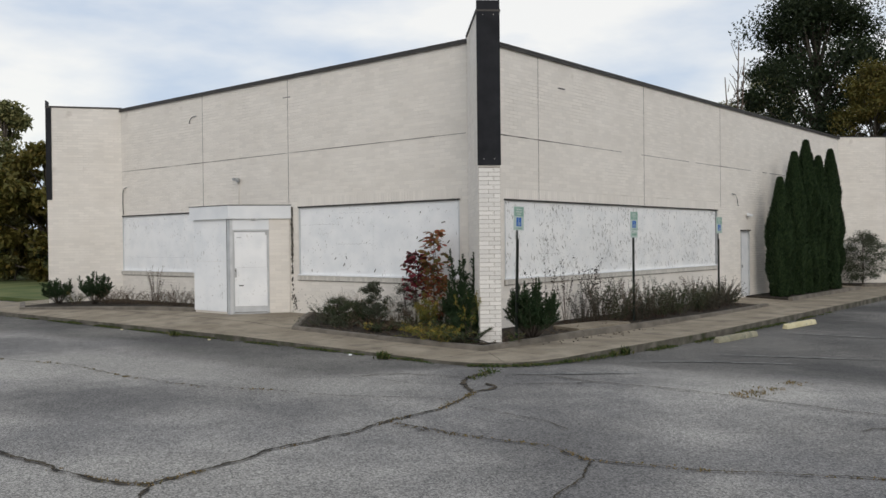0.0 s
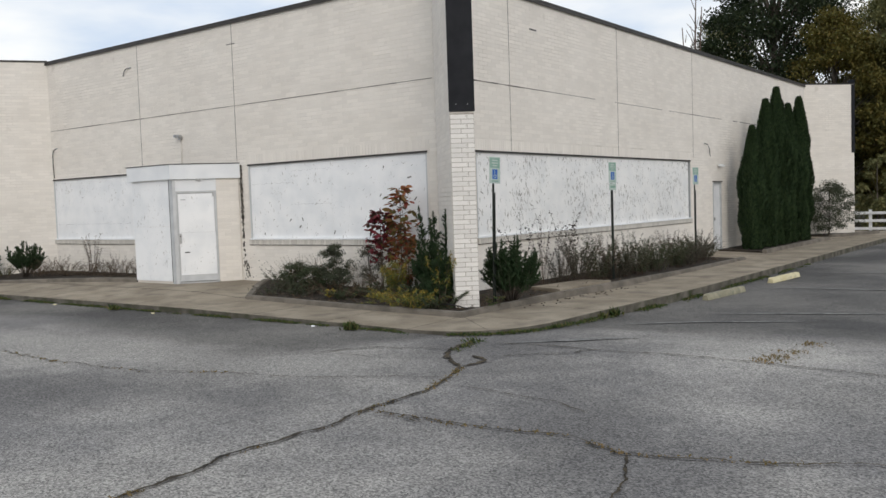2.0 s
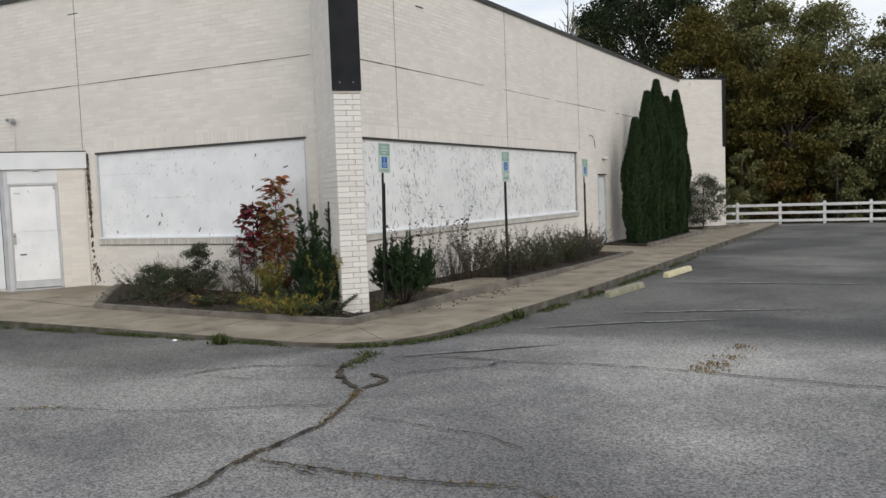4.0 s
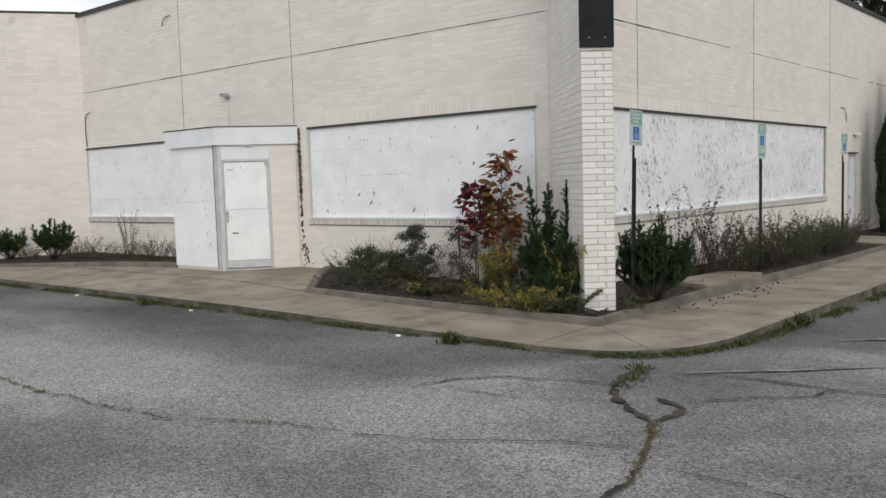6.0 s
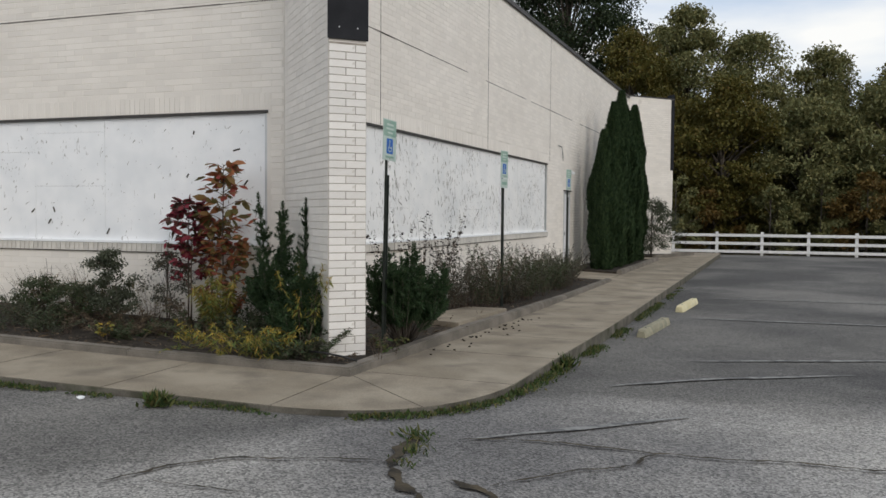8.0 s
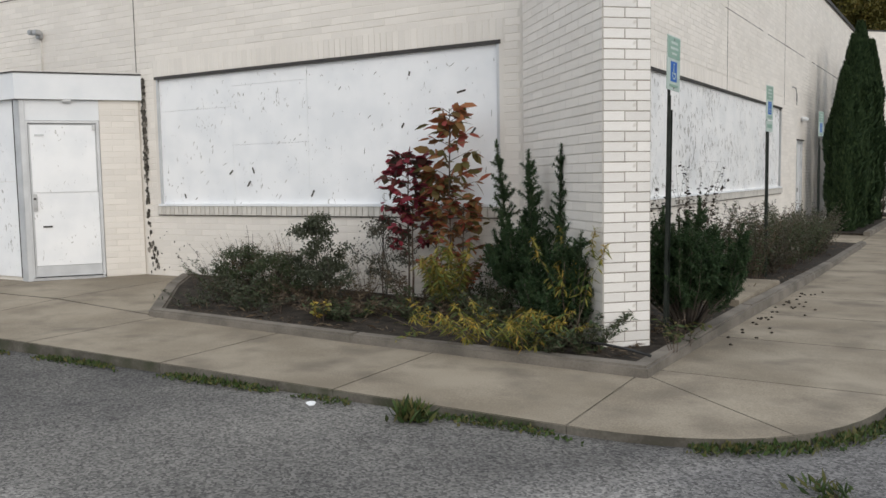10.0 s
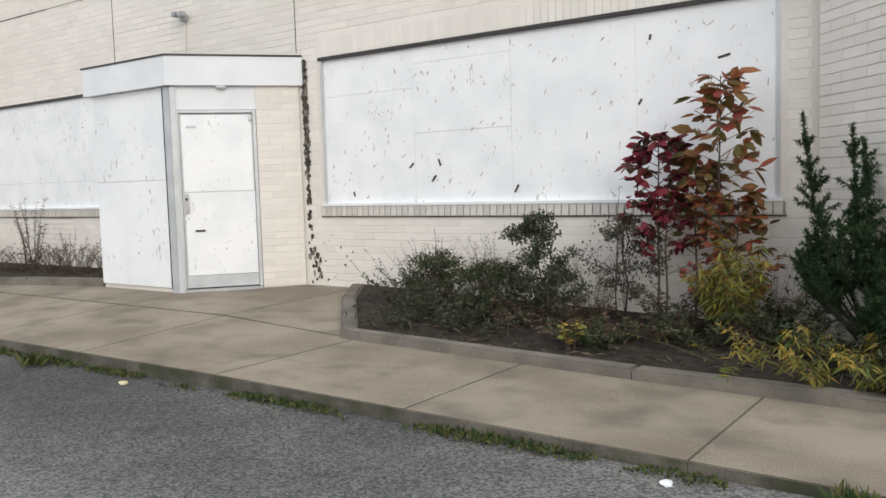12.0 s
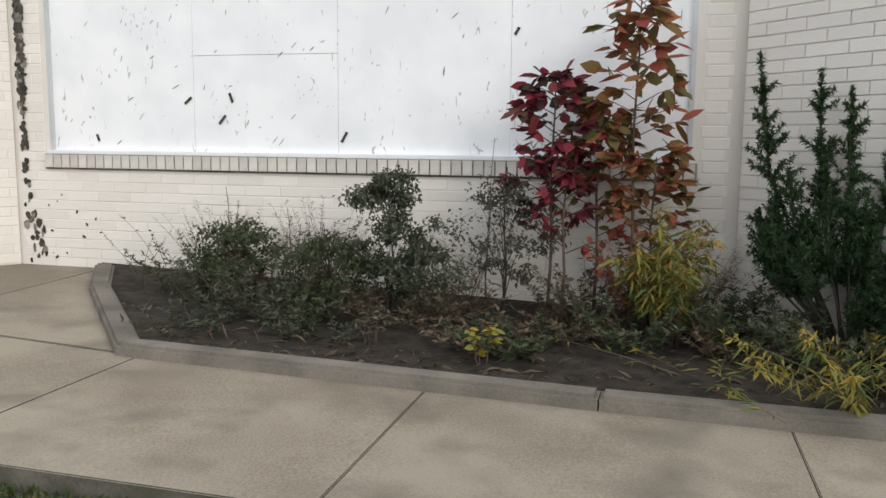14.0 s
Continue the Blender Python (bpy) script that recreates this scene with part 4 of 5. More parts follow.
def parking_sign(x, y, turn, top, plate, lean, label):
    z0 = walk_z(x, y) + 0.0
    s = thing("parking_sign", label, "sign", pose(x, y, z0, lean[0], lean[1], turn), group="accessible parking signs")
    H = top - z0
    for dx in (-0.022, 0.022):
        part("post", box(dx - 0.006, dx + 0.006, -0.025, 0.0, 0, H - 0.50, 0.002), M_post, s, "dark green steel channel post") if dx < 0 else part("post_flange", box(-0.028, 0.028, 0.0, 0.006, 0, H - 0.02, 0.001), M_post, s)
    part("post_flange", box(0.016, 0.028, -0.025, -0.001, 0, H - 0.62, 0.002), M_post, s)
    w, h = 0.15, 0.46
    zb = H - h
    face = part("sign_plate", box(-w, w, -0.036, -0.030, zb, H, 0.002), M_signface, s)
    part("green_band", box(-w + 0.012, w - 0.012, -0.0385, -0.0365, H - 0.19, H - 0.012), M_signgreen, face, "faded green header panel")
    for k, (a, b) in enumerate(((0.075, 0.022), (0.09, 0.022), (0.06, 0.018))):
        z = H - 0.06 - 0.045 * k
        part("lettering_bar", box(-a, a, -0.0405, -0.0390, z - b / 2, z + b / 2), M_signface, face)
    part("blue_panel", box(-0.07, 0.07, -0.0385, -0.0365, zb + 0.075, zb + 0.245), M_signblue, face, "blue accessibility panel")
    v, f = ring(0.0, zb + 0.135, 0.036, 0.012, 150, 390, -0.0405)
    link("symbol", mesh("symbol", v, f, M_signface), face)
    part("symbol", box(-0.014, -0.002, -0.0415, -0.0395, zb + 0.14, zb + 0.205), M_signface, face)
    part("symbol", box(-0.014, 0.03, -0.0425, -0.0396, zb + 0.137, zb + 0.148), M_signface, face)
    part("symbol", box(-0.017, 0.001, -0.0435, -0.0397, zb + 0.21, zb + 0.228, 0.004), M_signface, face)
    part("lettering_bar", box(-0.09, 0.09, -0.0405, -0.0365, zb + 0.03, zb + 0.05), M_signgreen, face)
    for z in (H - 0.03, zb + 0.02):
        part("bolt", box(-0.008, 0.008, -0.045, -0.037, z - 0.008, z + 0.008, 0.003), M_galv, s)
    if plate:
        lo = part("lower_plate", box(-0.14, 0.14, -0.036, -0.030, zb - 0.16, zb - 0.01, 0.002), M_signface, s)
        part("lettering_bar", box(-0.10, 0.10, -0.0385, -0.0365, zb - 0.11, zb - 0.06), M_signgreen, lo)
    return s


parking_sign(-10.2, 12.9, 84, 2.07, False, (0, 2), "green and white accessible parking sign on dark post")
parking_sign(-10.17, 17.85, 82, 2.07, True, (0, 0), "accessible parking sign with a small lower plate")
parking_sign(-10.05, 22.95, 80, 2.02, False, (0, 0), "green and white accessible parking sign on dark post")


# ---- wheel stops ----
def wheel_stop(a, b, mat, label):
    a, b = Vector(a), Vector(b)
    d = b - a
    L = max(d.length, 1.7)
    c = (a + b) / 2
    z = ground_z(c.x, c.y) + 0.004
    t = thing("wheel_stop", label, "wheel stop", Matrix.Translation((c.x, c.y, z)) @ Matrix.Rotation(math.atan2(d.y, d.x), 4, "Z"), group="wheel stops")
    bm = bmesh.new()
    prof = [(-0.08, 0), (-0.075, 0.05), (-0.05, 0.115), (0.05, 0.115), (0.075, 0.05), (0.08, 0)]
    rings = []
    for x, k in ((-L / 2, 0.8), (-L / 2 + 0.05, 1), (0, 1), (L / 2 - 0.05, 1), (L / 2, 0.8)):
        rings.append([bm.verts.new((x, y * k, zz * k)) for y, zz in prof])
    for p, q in zip(rings, rings[1:]):
        for i in range(len(prof)):
            bm.faces.new((p[i], p[(i + 1) % 6], q[(i + 1) % 6], q[i]))
    bm.faces.new(rings[0][::-1])
    bm.faces.new(rings[-1])
    bmesh.ops.recalc_face_normals(bm, faces=bm.faces)
    part("stop_body", bm, mat, t)
    for x in (-L / 3, L / 3):
        part("anchor_pin", box(x - 0.012, x + 0.012, -0.012, 0.012, 0.11, 0.122, 0.003), M_coping, t)


wheel_stop((-7.74, 16.75), (-7.52, 18.5), M_stop, "weathered grey concrete wheel stop on asphalt")
wheel_stop((-7.42, 20.3), (-7.22, 22.0), M_stop_y, "faded yellow concrete wheel stop on asphalt")

# ---- wall fittings ----
fl = thing("floodlight", "small old floodlight fixture above the entrance", "lamp", Matrix.Translation((-19.75, CY - 0.01, 3.12)))
tubes("conduit", [([(0, -0.012, -0.72), (0, -0.012, 0.0)], 0.008, 0.008, 6)], M_mortar, fl)
part("wall_box", box(-0.05, 0.05, -0.06, -0.002, -0.05, 0.05, 0.008), M_galv, fl)
part("lamp_head", box(-0.10, -0.02, -0.16, -0.06, 0.0, 0.07, 0.012), M_galv, fl)
part("lamp_head", box(0.02, 0.11, -0.16, -0.06, -0.01, 0.06, 0.012), M_galv, fl)


def hanging_cable(m, pts, label):
    c = thing("wall_cable", label, "cable", m)
    tubes("cable", [(pts, 0.011, 0.011, 6)], M_rubber, c)
    part("cable_clip", box(pts[0][0] - 0.02, pts[0][0] + 0.02, -0.03, -0.001, pts[0][2] - 0.015, pts[0][2] + 0.015), M_galv, c)


hanging_cable(FM @ Matrix.Translation((fx(-25.55), -0.01, 2.35)), [(0.12, -0.01, 0.86), (0.0, -0.03, 0.82), (-0.09, -0.02, 0.7), (-0.11, -0.015, 0.35), (-0.08, -0.015, 0.02)], "thin dark cable bent over the front wall")
hanging_cable(FM @ Matrix.Translation((fx(-22.0), -0.01, 4.85)), [(0.30, -0.01, 0.22), (0.16, -0.04, 0.2), (0.06, -0.04, 0.12), (0.0, -0.02, 0.03)], "short dark cable stub on the front wall")
hanging_cable(SIDE_M @ Matrix.Translation((13.1, -0.01, 2.45)), [(0.0, -0.01, 0.42), (0.16, -0.05, 0.4), (0.3, -0.05, 0.26), (0.36, -0.04, 0.12), (0.46, -0.02, 0.04)], "dark cable hanging from the side wall")
sl = thing("security_light", "small white security light above the side door", "lamp", SIDE_M @ Matrix.Translation((14.35, -0.01, 2.2)))
part("wall_box", box(-0.05, 0.05, -0.05, -0.002, -0.05, 0.05, 0.01), M_white, sl)
part("lamp_head", box(-0.15, -0.05, -0.15, -0.04, -0.04, 0.04, 0.018), M_white, sl)
part("lamp_head", box(0.05, 0.15, -0.15, -0.04, -0.05, 0.03, 0.018), M_white, sl)

# old conduit groove and the long water stains beside the entrance
st = thing("wall_stain", "black mould streak running down the brick", "stain", kind="structure")
r = random.Random(4)
M_mould = material("grey_mould", (0.05, 0.046, 0.04), (0.30, 0.27, 0.23), scale=14, rough=0.95, bump=0.3, fine=60)
row = 0
z = -0.34
while z < 2.3:
    dense = 1.0 if z > 1.1 else 0.75 if z > 0.6 else 0.35 if z > 0.15 else 0.6
    for k in range(6 if z > 1.15 else 3):
        if r.random() > dense:
            continue
        w = r.uniform(0.012, 0.045) * (1.25 if z > 1.2 else 1)
        x = fx(-17.60) + r.gauss(0.0, 0.016) + (r.uniform(0, 0.16) if z < 0.1 else 0)
        h = r.uniform(0.4, 1.05) * COURSE / 2
        zz = z + r.uniform(-0.01, 0.01)
        n = 9
        vs = [(x + w * math.cos(2 * math.pi * q / n) * r.uniform(0.55, 1), -DEPTH - 0.0042 - 0.00003 * (row * 3 + k), zz + h * math.sin(2 * math.pi * q / n) * r.uniform(0.75, 1.2)) for q in range(n)]
        ob = link("streak", mesh("streak", vs, [tuple(range(n))], M_stain if r.random() < 0.55 else M_mould), st)
        ob.matrix_basis = FM
    row, z = row + 1, z + COURSE / 2
# bare dark chips on the boards and wall
for x, z, ln, a in ((-13.30, 2.07, 0.05, 80), (-12.64, 1.83, 0.11, 12), (-15.67, 1.04, 0.08, 110), (-15.75, 0.87, 0.09, 50), (-14.72, 0.74, 0.09, 60), (-16.05, 1.02, 0.08, 40), (-13.4, 1.5, 0.06, 60), (-16.9, 0.72, 0.06, 110), (-12.5, 1.4, 0.09, 50)):
    ob = part("paint_chip", box(-ln / 2, ln / 2, -0.001, 0.0, -0.011, 0.011), M_stain, st)
    ob.matrix_basis = FM @ Matrix.Translation((fx(x), 0.0255, z)) @ Matrix.Rotation(radians(-a), 4, "Y")
for i in range(12):
    k = r.uniform(0.005, 0.02)
    ob = part("paint_chip", box(-k, k, -0.001, 0.0, -k * 0.6, k * 0.6, 0, Matrix.Rotation(r.uniform(0, 3), 4, "Y")), M_stain, st)
    ob.matrix_basis = FM @ Matrix.Translation((fx(-17.5 + abs(r.gauss(0, 0.5))), -DEPTH - 0.004, r.uniform(-0.3, 0.3)))


# ---- plants ----
def up_vectors(n):
    u = rnd.normal(0, 0.45, (n, 3))
    u[:, 2] += 1
    return u


def unit(n):
    v = rnd.normal(0, 1, (n, 3))
    return v / np.linalg.norm(v, axis=1, keepdims=True)


def bent_stem(x, y, h, lean, bend, k=6):
    a = rnd.uniform(0, 2 * math.pi) if lean is None else lean
    pts = []
    for i in range(k):
        t = i / (k - 1)
        o = bend * t ** 1.7
        pts.append((x + o * math.cos(a) + rnd.normal(0, 0.006), y + o * math.sin(a) + rnd.normal(0, 0.006), h * t))
    return pts


def along(pts, t):
    t = np.asarray(t) * (len(pts) - 1)
    p = np.asarray(pts, float)
    i = np.minimum(t.astype(int), len(pts) - 2)
    f = (t - i)[:, None]
    return p[i] * (1 - f) + p[i + 1] * f, p[i + 1] - p[i]


def herb(name, x, y, label, category, stems, h, spread, leaf, per, mat, bend=0.15, low=0.15, r0=0.004, droop=-0.2, stem_mat=None, tip=None, group=""):
    """A clump of bent stems set with leaves; tip: (material, number, length, width) of a plume at each stem's end."""
    z = bed_z(x, y, 0.04)
    t = thing(name, label, category, Matrix.Translation((x, y, z)), group)
    runs, B, W, T, TW = [], [], [], [], []
    for i in range(stems):
        a, rr = rnd.uniform(0, 6.28), spread * math.sqrt(rnd.uniform(0, 1))
        hh = h * rnd.uniform(0.6, 1.0)
        pts = bent_stem(rr * 0.5 * math.cos(a), rr * 0.5 * math.sin(a), hh, a + rnd.normal(0, 0.5), bend * rnd.uniform(0.3, 1.3) + rr * 0.5)
        runs.append((pts, r0, r0 * 0.35, 4))
        n = max(2, int(per * rnd.uniform(0.7, 1.2)))
        p, d = along(pts, rnd.uniform(low, 1, n))
        w = unit(n)
        w[:, 2] = np.abs(w[:, 2]) * 0.4 + droop
        B.append(p)
        W.append(w)
        if tip:
            p, d = along(pts, rnd.uniform(0.8, 1, tip[1]))
            T.append(p)
            TW.append(unit(tip[1]) * 0.8 + d / np.linalg.norm(d, axis=1, keepdims=True) * 0.5 + np.array([0, 0, droop * 0.6]))
    tubes("stem", runs, stem_mat or M_twig, t)
    B, W = np.concatenate(B), np.concatenate(W)
    n = len(B)
    leaves("leaves", mat, B, W, up_vectors(n), leaf[0] * rnd.uniform(0.5, 1.1, n), leaf[1] * rnd.uniform(0.6, 1.1, n), t, broad=leaf[1] > 0.022)
    if tip:
        T, TW = np.concatenate(T), np.concatenate(TW)
        leaves("flower_plume", tip[0], T, TW, up_vectors(len(T)), tip[2] * rnd.uniform(0.5, 1.2, len(T)), tip[3], t)
    return t


def yew(x, y, h, spread, shoots, label, z=None, dens=1.0, tall=6, bare_to=0.36):
    """An upright yew: bare forked stems below, bottle-brush shoots of needles above."""
    z = bed_z(x, y, 0.04) if z is None else z
    t = thing("yew_shrub", label, "shrub", Matrix.Translation((x, y, z)), "yew shrubs")
    runs, B, W = [], [], []
    for i in range(shoots):
        a, rr = rnd.uniform(0, 6.28), spread * math.sqrt(rnd.uniform(0, 1))
        hh = h * (1 - 0.3 * (rr / spread) ** 2) * (rnd.uniform(0.45, 0.72) if tall else rnd.uniform(0.55, 1.0))
        if i < tall:
            hh = h * rnd.uniform(0.78, 1.0)
        ex, ey = rr * math.cos(a), rr * math.sin(a)
        pts = [(ex * 0.15, ey * 0.15, 0), (ex * 0.45, ey * 0.45, hh * 0.3), (ex * 0.85, ey * 0.85, hh * 0.6), (ex, ey, hh)]
        runs.append((pts, 0.012, 0.003, 5))
        n = int(650 * hh * dens)
        p, d = along(pts, rnd.uniform(bare_to, 1, n))
        w = unit(n) * 0.8
        w[:, 2] += 0.55
        B.append(p)
        W.append(w)
        # leafy side twigs, shorter towards the tip
        for k in range(int(20 * hh) + 2):
            f = rnd.uniform(bare_to, 0.93)
            q, d = along(pts, [f])
            L = (0.07 + 0.26 * (1 - f)) * rnd.uniform(0.6, 1.2)
            v = unit(1)[0]
            v[2] = abs(v[2]) * 0.6 + 0.45
            e = q[0] + v / np.linalg.norm(v) * L
            runs.append(([tuple(q[0]), tuple(e)], 0.003, 0.001, 3))
            m = int((34 + 330 * L) * dens)
            g, d = along([tuple(q[0]), tuple(e)], rnd.uniform(0.1, 1, m))
            w = unit(m) * 0.9 + v * 0.6
            B.append(g)
            W.append(w)
    tubes("branchwork", runs, M_bark, t)
    B, W = np.concatenate(B), np.concatenate(W)
    n = len(B)
    leaves("needles", F_yew, B, W, up_vectors(n), 0.032 * rnd.uniform(0.6, 1.4, n), 0.0075 * rnd.uniform(0.8, 1.6, n), t)
    return t


def sapling(x, y, h, label, mat, leaf, big, side, bunch):
    """A young tree: one leader with side twigs in tiers, each set with broad leaves."""
    z = bed_z(x, y, 0.04)
    t = thing("sapling", label, "young tree", Matrix.Translation((x, y, z)), "autumn saplings")
    lead = [(0, 0, 0), (0.02, -0.01, h * 0.3), (0.0, 0.01, h * 0.6), (0.02, 0.0, h * 0.85), (0.02, 0, h)]
    runs, B, W, S = [(lead, 0.013, 0.004, 6)], [], [], []
    n = int(h * 17)
    for i in range(n):
        f = 0.34 + 0.66 * i / n
        p, d = along(lead, [f])
        a = i * 2.4 + rnd.normal(0, 0.3)
        L = side * (1.15 - f) * rnd.uniform(0.7, 1.15) + 0.08
        end = p[0] + np.array([math.cos(a) * L, math.sin(a) * L * 0.8, L * 0.35])
        tw = [tuple(p[0]), tuple((p[0] + end) / 2 + np.array([0, 0, 0.02])), tuple(end)]
        runs.append((tw, 0.005, 0.0015, 4))
        m = bunch + int(L * 12)
        q, d2 = along(tw, rnd.uniform(0.3, 1, m))
        w = unit(m) * 0.95 + np.array([math.cos(a), math.sin(a), -0.15]) * 0.8
        w[:, 2] = w[:, 2] * 0.5 - 0.1
        B.append(q)
        W.append(w)
        S.append(np.full(m, 0.75 + 0.5 * f))
    tubes("branchwork", runs, M_twig, t)
    B, W, S = np.concatenate(B), np.concatenate(W), np.concatenate(S)
    m = len(B)
    leaves("leaves", mat, B, W, up_vectors(m), leaf[0] * S * rnd.uniform(0.6, 1.15, m), leaf[1] * S * rnd.uniform(0.7, 1.1, m), t, fold=0.12, broad=True)
    return t


sapling(-12.55, 13.26, 2.10, "young tree with large orange-red autumn leaves", F_orange, (0.155, 0.085), 1, 0.42, 4)
sapling(-13.08, 13.28, 1.62, "young tree with crimson and dark green leaves", F_red, (0.115, 0.07), 1, 0.42, 12)
sapling(-12.78, 13.36, 1.42, "young tree with mixed red and olive leaves", F_orange, (0.11, 0.065), 1, 0.42, 13)
sapling(-12.42, 13.30, 1.12, "young tree with rusty orange leaves", F_orange, (0.10, 0.06), 1, 0.36, 12)
sapling(-12.98, 13.2, 1.15, "young tree with crimson leaves", F_red, (0.09, 0.055), 1, 0.36, 12)
yew(-11.26, 12.86, 1.86, 0.60, 42, "dark green yew shrub with upright shoots by the wall", bare_to=0.52, tall=5)
yew(-10.92, 12.42, 1.2, 0.46, 52, "low dark green yew shrub against the fin wall", tall=2)
yew(-10.12, 13.35, 1.22, 0.56, 56, "dense dark green yew shrub behind the brick pier", tall=0)
GOLD = (F_gold, 26, 0.055, 0.014)
herb("goldenrod", -12.28, 12.75, "yellowing goldenrod with drooping leaves", "plant", 18, 0.84, 0.22, (0.14, 0.021), 48, F_yellow, 0.10, 0.4, droop=-0.55, tip=GOLD, group="goldenrod")
herb("goldenrod", -11.35, 11.80, "yellow goldenrod flopping over the bed kerb", "plant", 19, 0.40, 0.32, (0.13, 0.017), 32, F_yellow, 0.42, 0.25, droop=-0.6, tip=GOLD, group="goldenrod")
herb("goldenrod", -11.0, 11.75, "yellow goldenrod flopping over the bed kerb", "plant", 12, 0.36, 0.28, (0.13, 0.017), 28, F_yellow, 0.40, 0.25, droop=-0.6, tip=GOLD, group="goldenrod")
herb("goldenrod", -10.75, 12.1, "tall yellowing goldenrod in front of the yew", "plant", 7, 1.0, 0.2, (0.13, 0.018), 28, F_yellow, 0.25, 0.45, droop=-0.6, tip=GOLD, group="goldenrod")
herb("goldenrod", -12.1, 12.0, "dry yellow goldenrod lying on the soil", "plant", 6, 0.14, 0.2, (0.1, 0.015), 22, F_yellow, 0.6, 0.3, droop=-0.2, group="goldenrod")
herb("yellow_weed", -13.24, 11.95, "small bright yellow weed on the soil", "plant", 5, 0.27, 0.06, (0.07, 0.04), 11, F_gold, 0.04, 0.35)
herb("yellow_weed", -13.95, 12.15, "small pale dry weed on the soil", "plant", 6, 0.24, 0.08, (0.06, 0.022), 8, F_dry, 0.05, 0.4)
for x, y, h, n, m, lb in ((-15.35, 12.85, 0.62, 22, F_weed, "tangled dark green weeds"), (-14.9, 12.5, 0.48, 24, F_sage, "tangled dark green weeds"), (-15.0, 13.2, 0.72, 20, F_dry, "tall dry brown weeds"),
                          (-14.55, 12.45, 0.40, 24, F_weed, "tangled dark green weeds"), (-14.0, 12.7, 0.40, 20, F_dry, "tangled dark green weeds"), (-15.7, 13.1, 0.45, 18, F_weed, "tangled dark green weeds"),
                          (-13.7, 12.85, 0.32, 18, F_dry, "low mat of dead stems"), (-14.3, 12.2, 0.22, 12, F_sage, "low green weeds"), (-12.9, 12.75, 0.24, 22, F_dry, "low mat of dead stems"),
                          (-12.2, 13.3, 0.42, 12, F_weed, "thin weeds by the wall"), (-11.9, 12.5, 0.3, 14, F_dry, "low mat of dead stems"), (-13.3, 12.4, 0.2, 20, F_dry, "low mat of dead stems"),
                          (-15.1, 12.15, 0.22, 11, F_sage, "low green weeds"), (-12.9, 13.1, 0.55, 14, F_dry, "dry weeds under the saplings")):
    herb("weeds", x, y, lb, "weeds", int(n * 1.2), h * 0.85, 0.40, (0.055, 0.019), 42, m, 0.18, 0.05, 0.003, 0.1, group="bed weeds")
for x, y, h in ((-13.55, 13.45, 1.35), (-15.55, 13.5, 0.95), (-15.05, 13.5, 0.82)):
    herb("dry_stalk", x, y, "single tall bare dry weed stalk", "weeds", 2, h, 0.03, (0.04, 0.01), 12, F_dry, 0.05, 0.5, 0.006, group="dry stalks")
for x, y, h in ((-16.1, 13.1, 0.50), (-16.0, 13.3, 0.62)):
    herb("seed_stalk", x, y, "thin leaning stalks with round dark seed heads", "weeds", 4, h, 0.06, (0.03, 0.028), 6, F_seed, 0.32, 0.7, 0.003, group="dry stalks")
for x, y, h in ((-15.6, 13.35, 0.75), (-15.25, 13.4, 0.6), (-14.8, 13.45, 0.8), (-14.6, 13.2, 0.55), (-13.75, 13.4, 0.6), (-12.15, 13.45, 0.6)):
    herb("dry_grass", x, y, "pale thin dry grass stems against the wall", "grass", 34, h, 0.3, (0.05, 0.006), 30, F_straw, 0.16, 0.3, 0.002, 0.3, group="dry stalks")
herb("shrub", -12.75, 13.0, "low olive-brown shrub under the saplings", "shrub", 14, 0.5, 0.3, (0.06, 0.028), 30, F_dry, 0.2, 0.15, 0.005)
herb("shrub", -12.45, 13.1, "low olive-brown shrub under the saplings", "shrub", 22, 0.72, 0.32, (0.07, 0.04), 36, F_orange, 0.2, 0.3, 0.005)
for x, y, h in ((-12.0, 13.1, 0.5), (-11.85, 12.7, 0.4), (-12.5, 12.6, 0.32), (-11.5, 12.3, 0.35), (-10.6, 11.95, 0.3), (-13.1, 12.2, 0.2), (-10.9, 11.8, 0.22)):
    herb("weeds", x, y, "dark green weeds between the shrubs", "weeds", 24, h, 0.34, (0.06, 0.022), 44, F_weed, 0.16, 0.08, 0.003, 0.1, group="bed weeds")
# side bed
r2 = random.Random(3)
s = 2.9
while s < 11.2:
    x, y = rp(s, r2.uniform(0.5, 1.35))
    kind = r2.random()
    herb("weeds", x, y, "rank grey-brown weeds along the side wall", "weeds", 26, r2.choice((0.45, 0.6, 0.8, 0.95, 1.1)), 0.42, (0.065, 0.02), 60, F_weed if kind < 0.5 else F_grey if kind < 0.8 else F_dry if kind < 0.9 else F_grass, 0.2, 0.12, 0.004, 0.1, group="side bed weeds")
    s += r2.choice((0.22, 0.3, 0.42))
for s, w in ((1.6, 0.5), (2.0, 0.8), (2.5, 0.5), (3.1, 0.6), (3.6, 0.45)):
    x, y = rp(s, w)
    herb("seed_stalk", x, y, "tall thin stalks with round dark seed heads", "weeds", 7, 1.6, 0.2, (0.055, 0.05), 16, F_seed, 0.28, 0.5, 0.004, group="dry stalks")
herb("low_weed", -9.98, 12.55, "small green weed by the pier", "plant", 10, 0.26, 0.16, (0.08, 0.03), 12, F_grass, 0.1, 0.2)
herb("low_weed", -9.95, 12.2, "thin dry weed against the pier", "plant", 5, 0.32, 0.08, (0.03, 0.015), 8, F_dry, 0.08, 0.3)
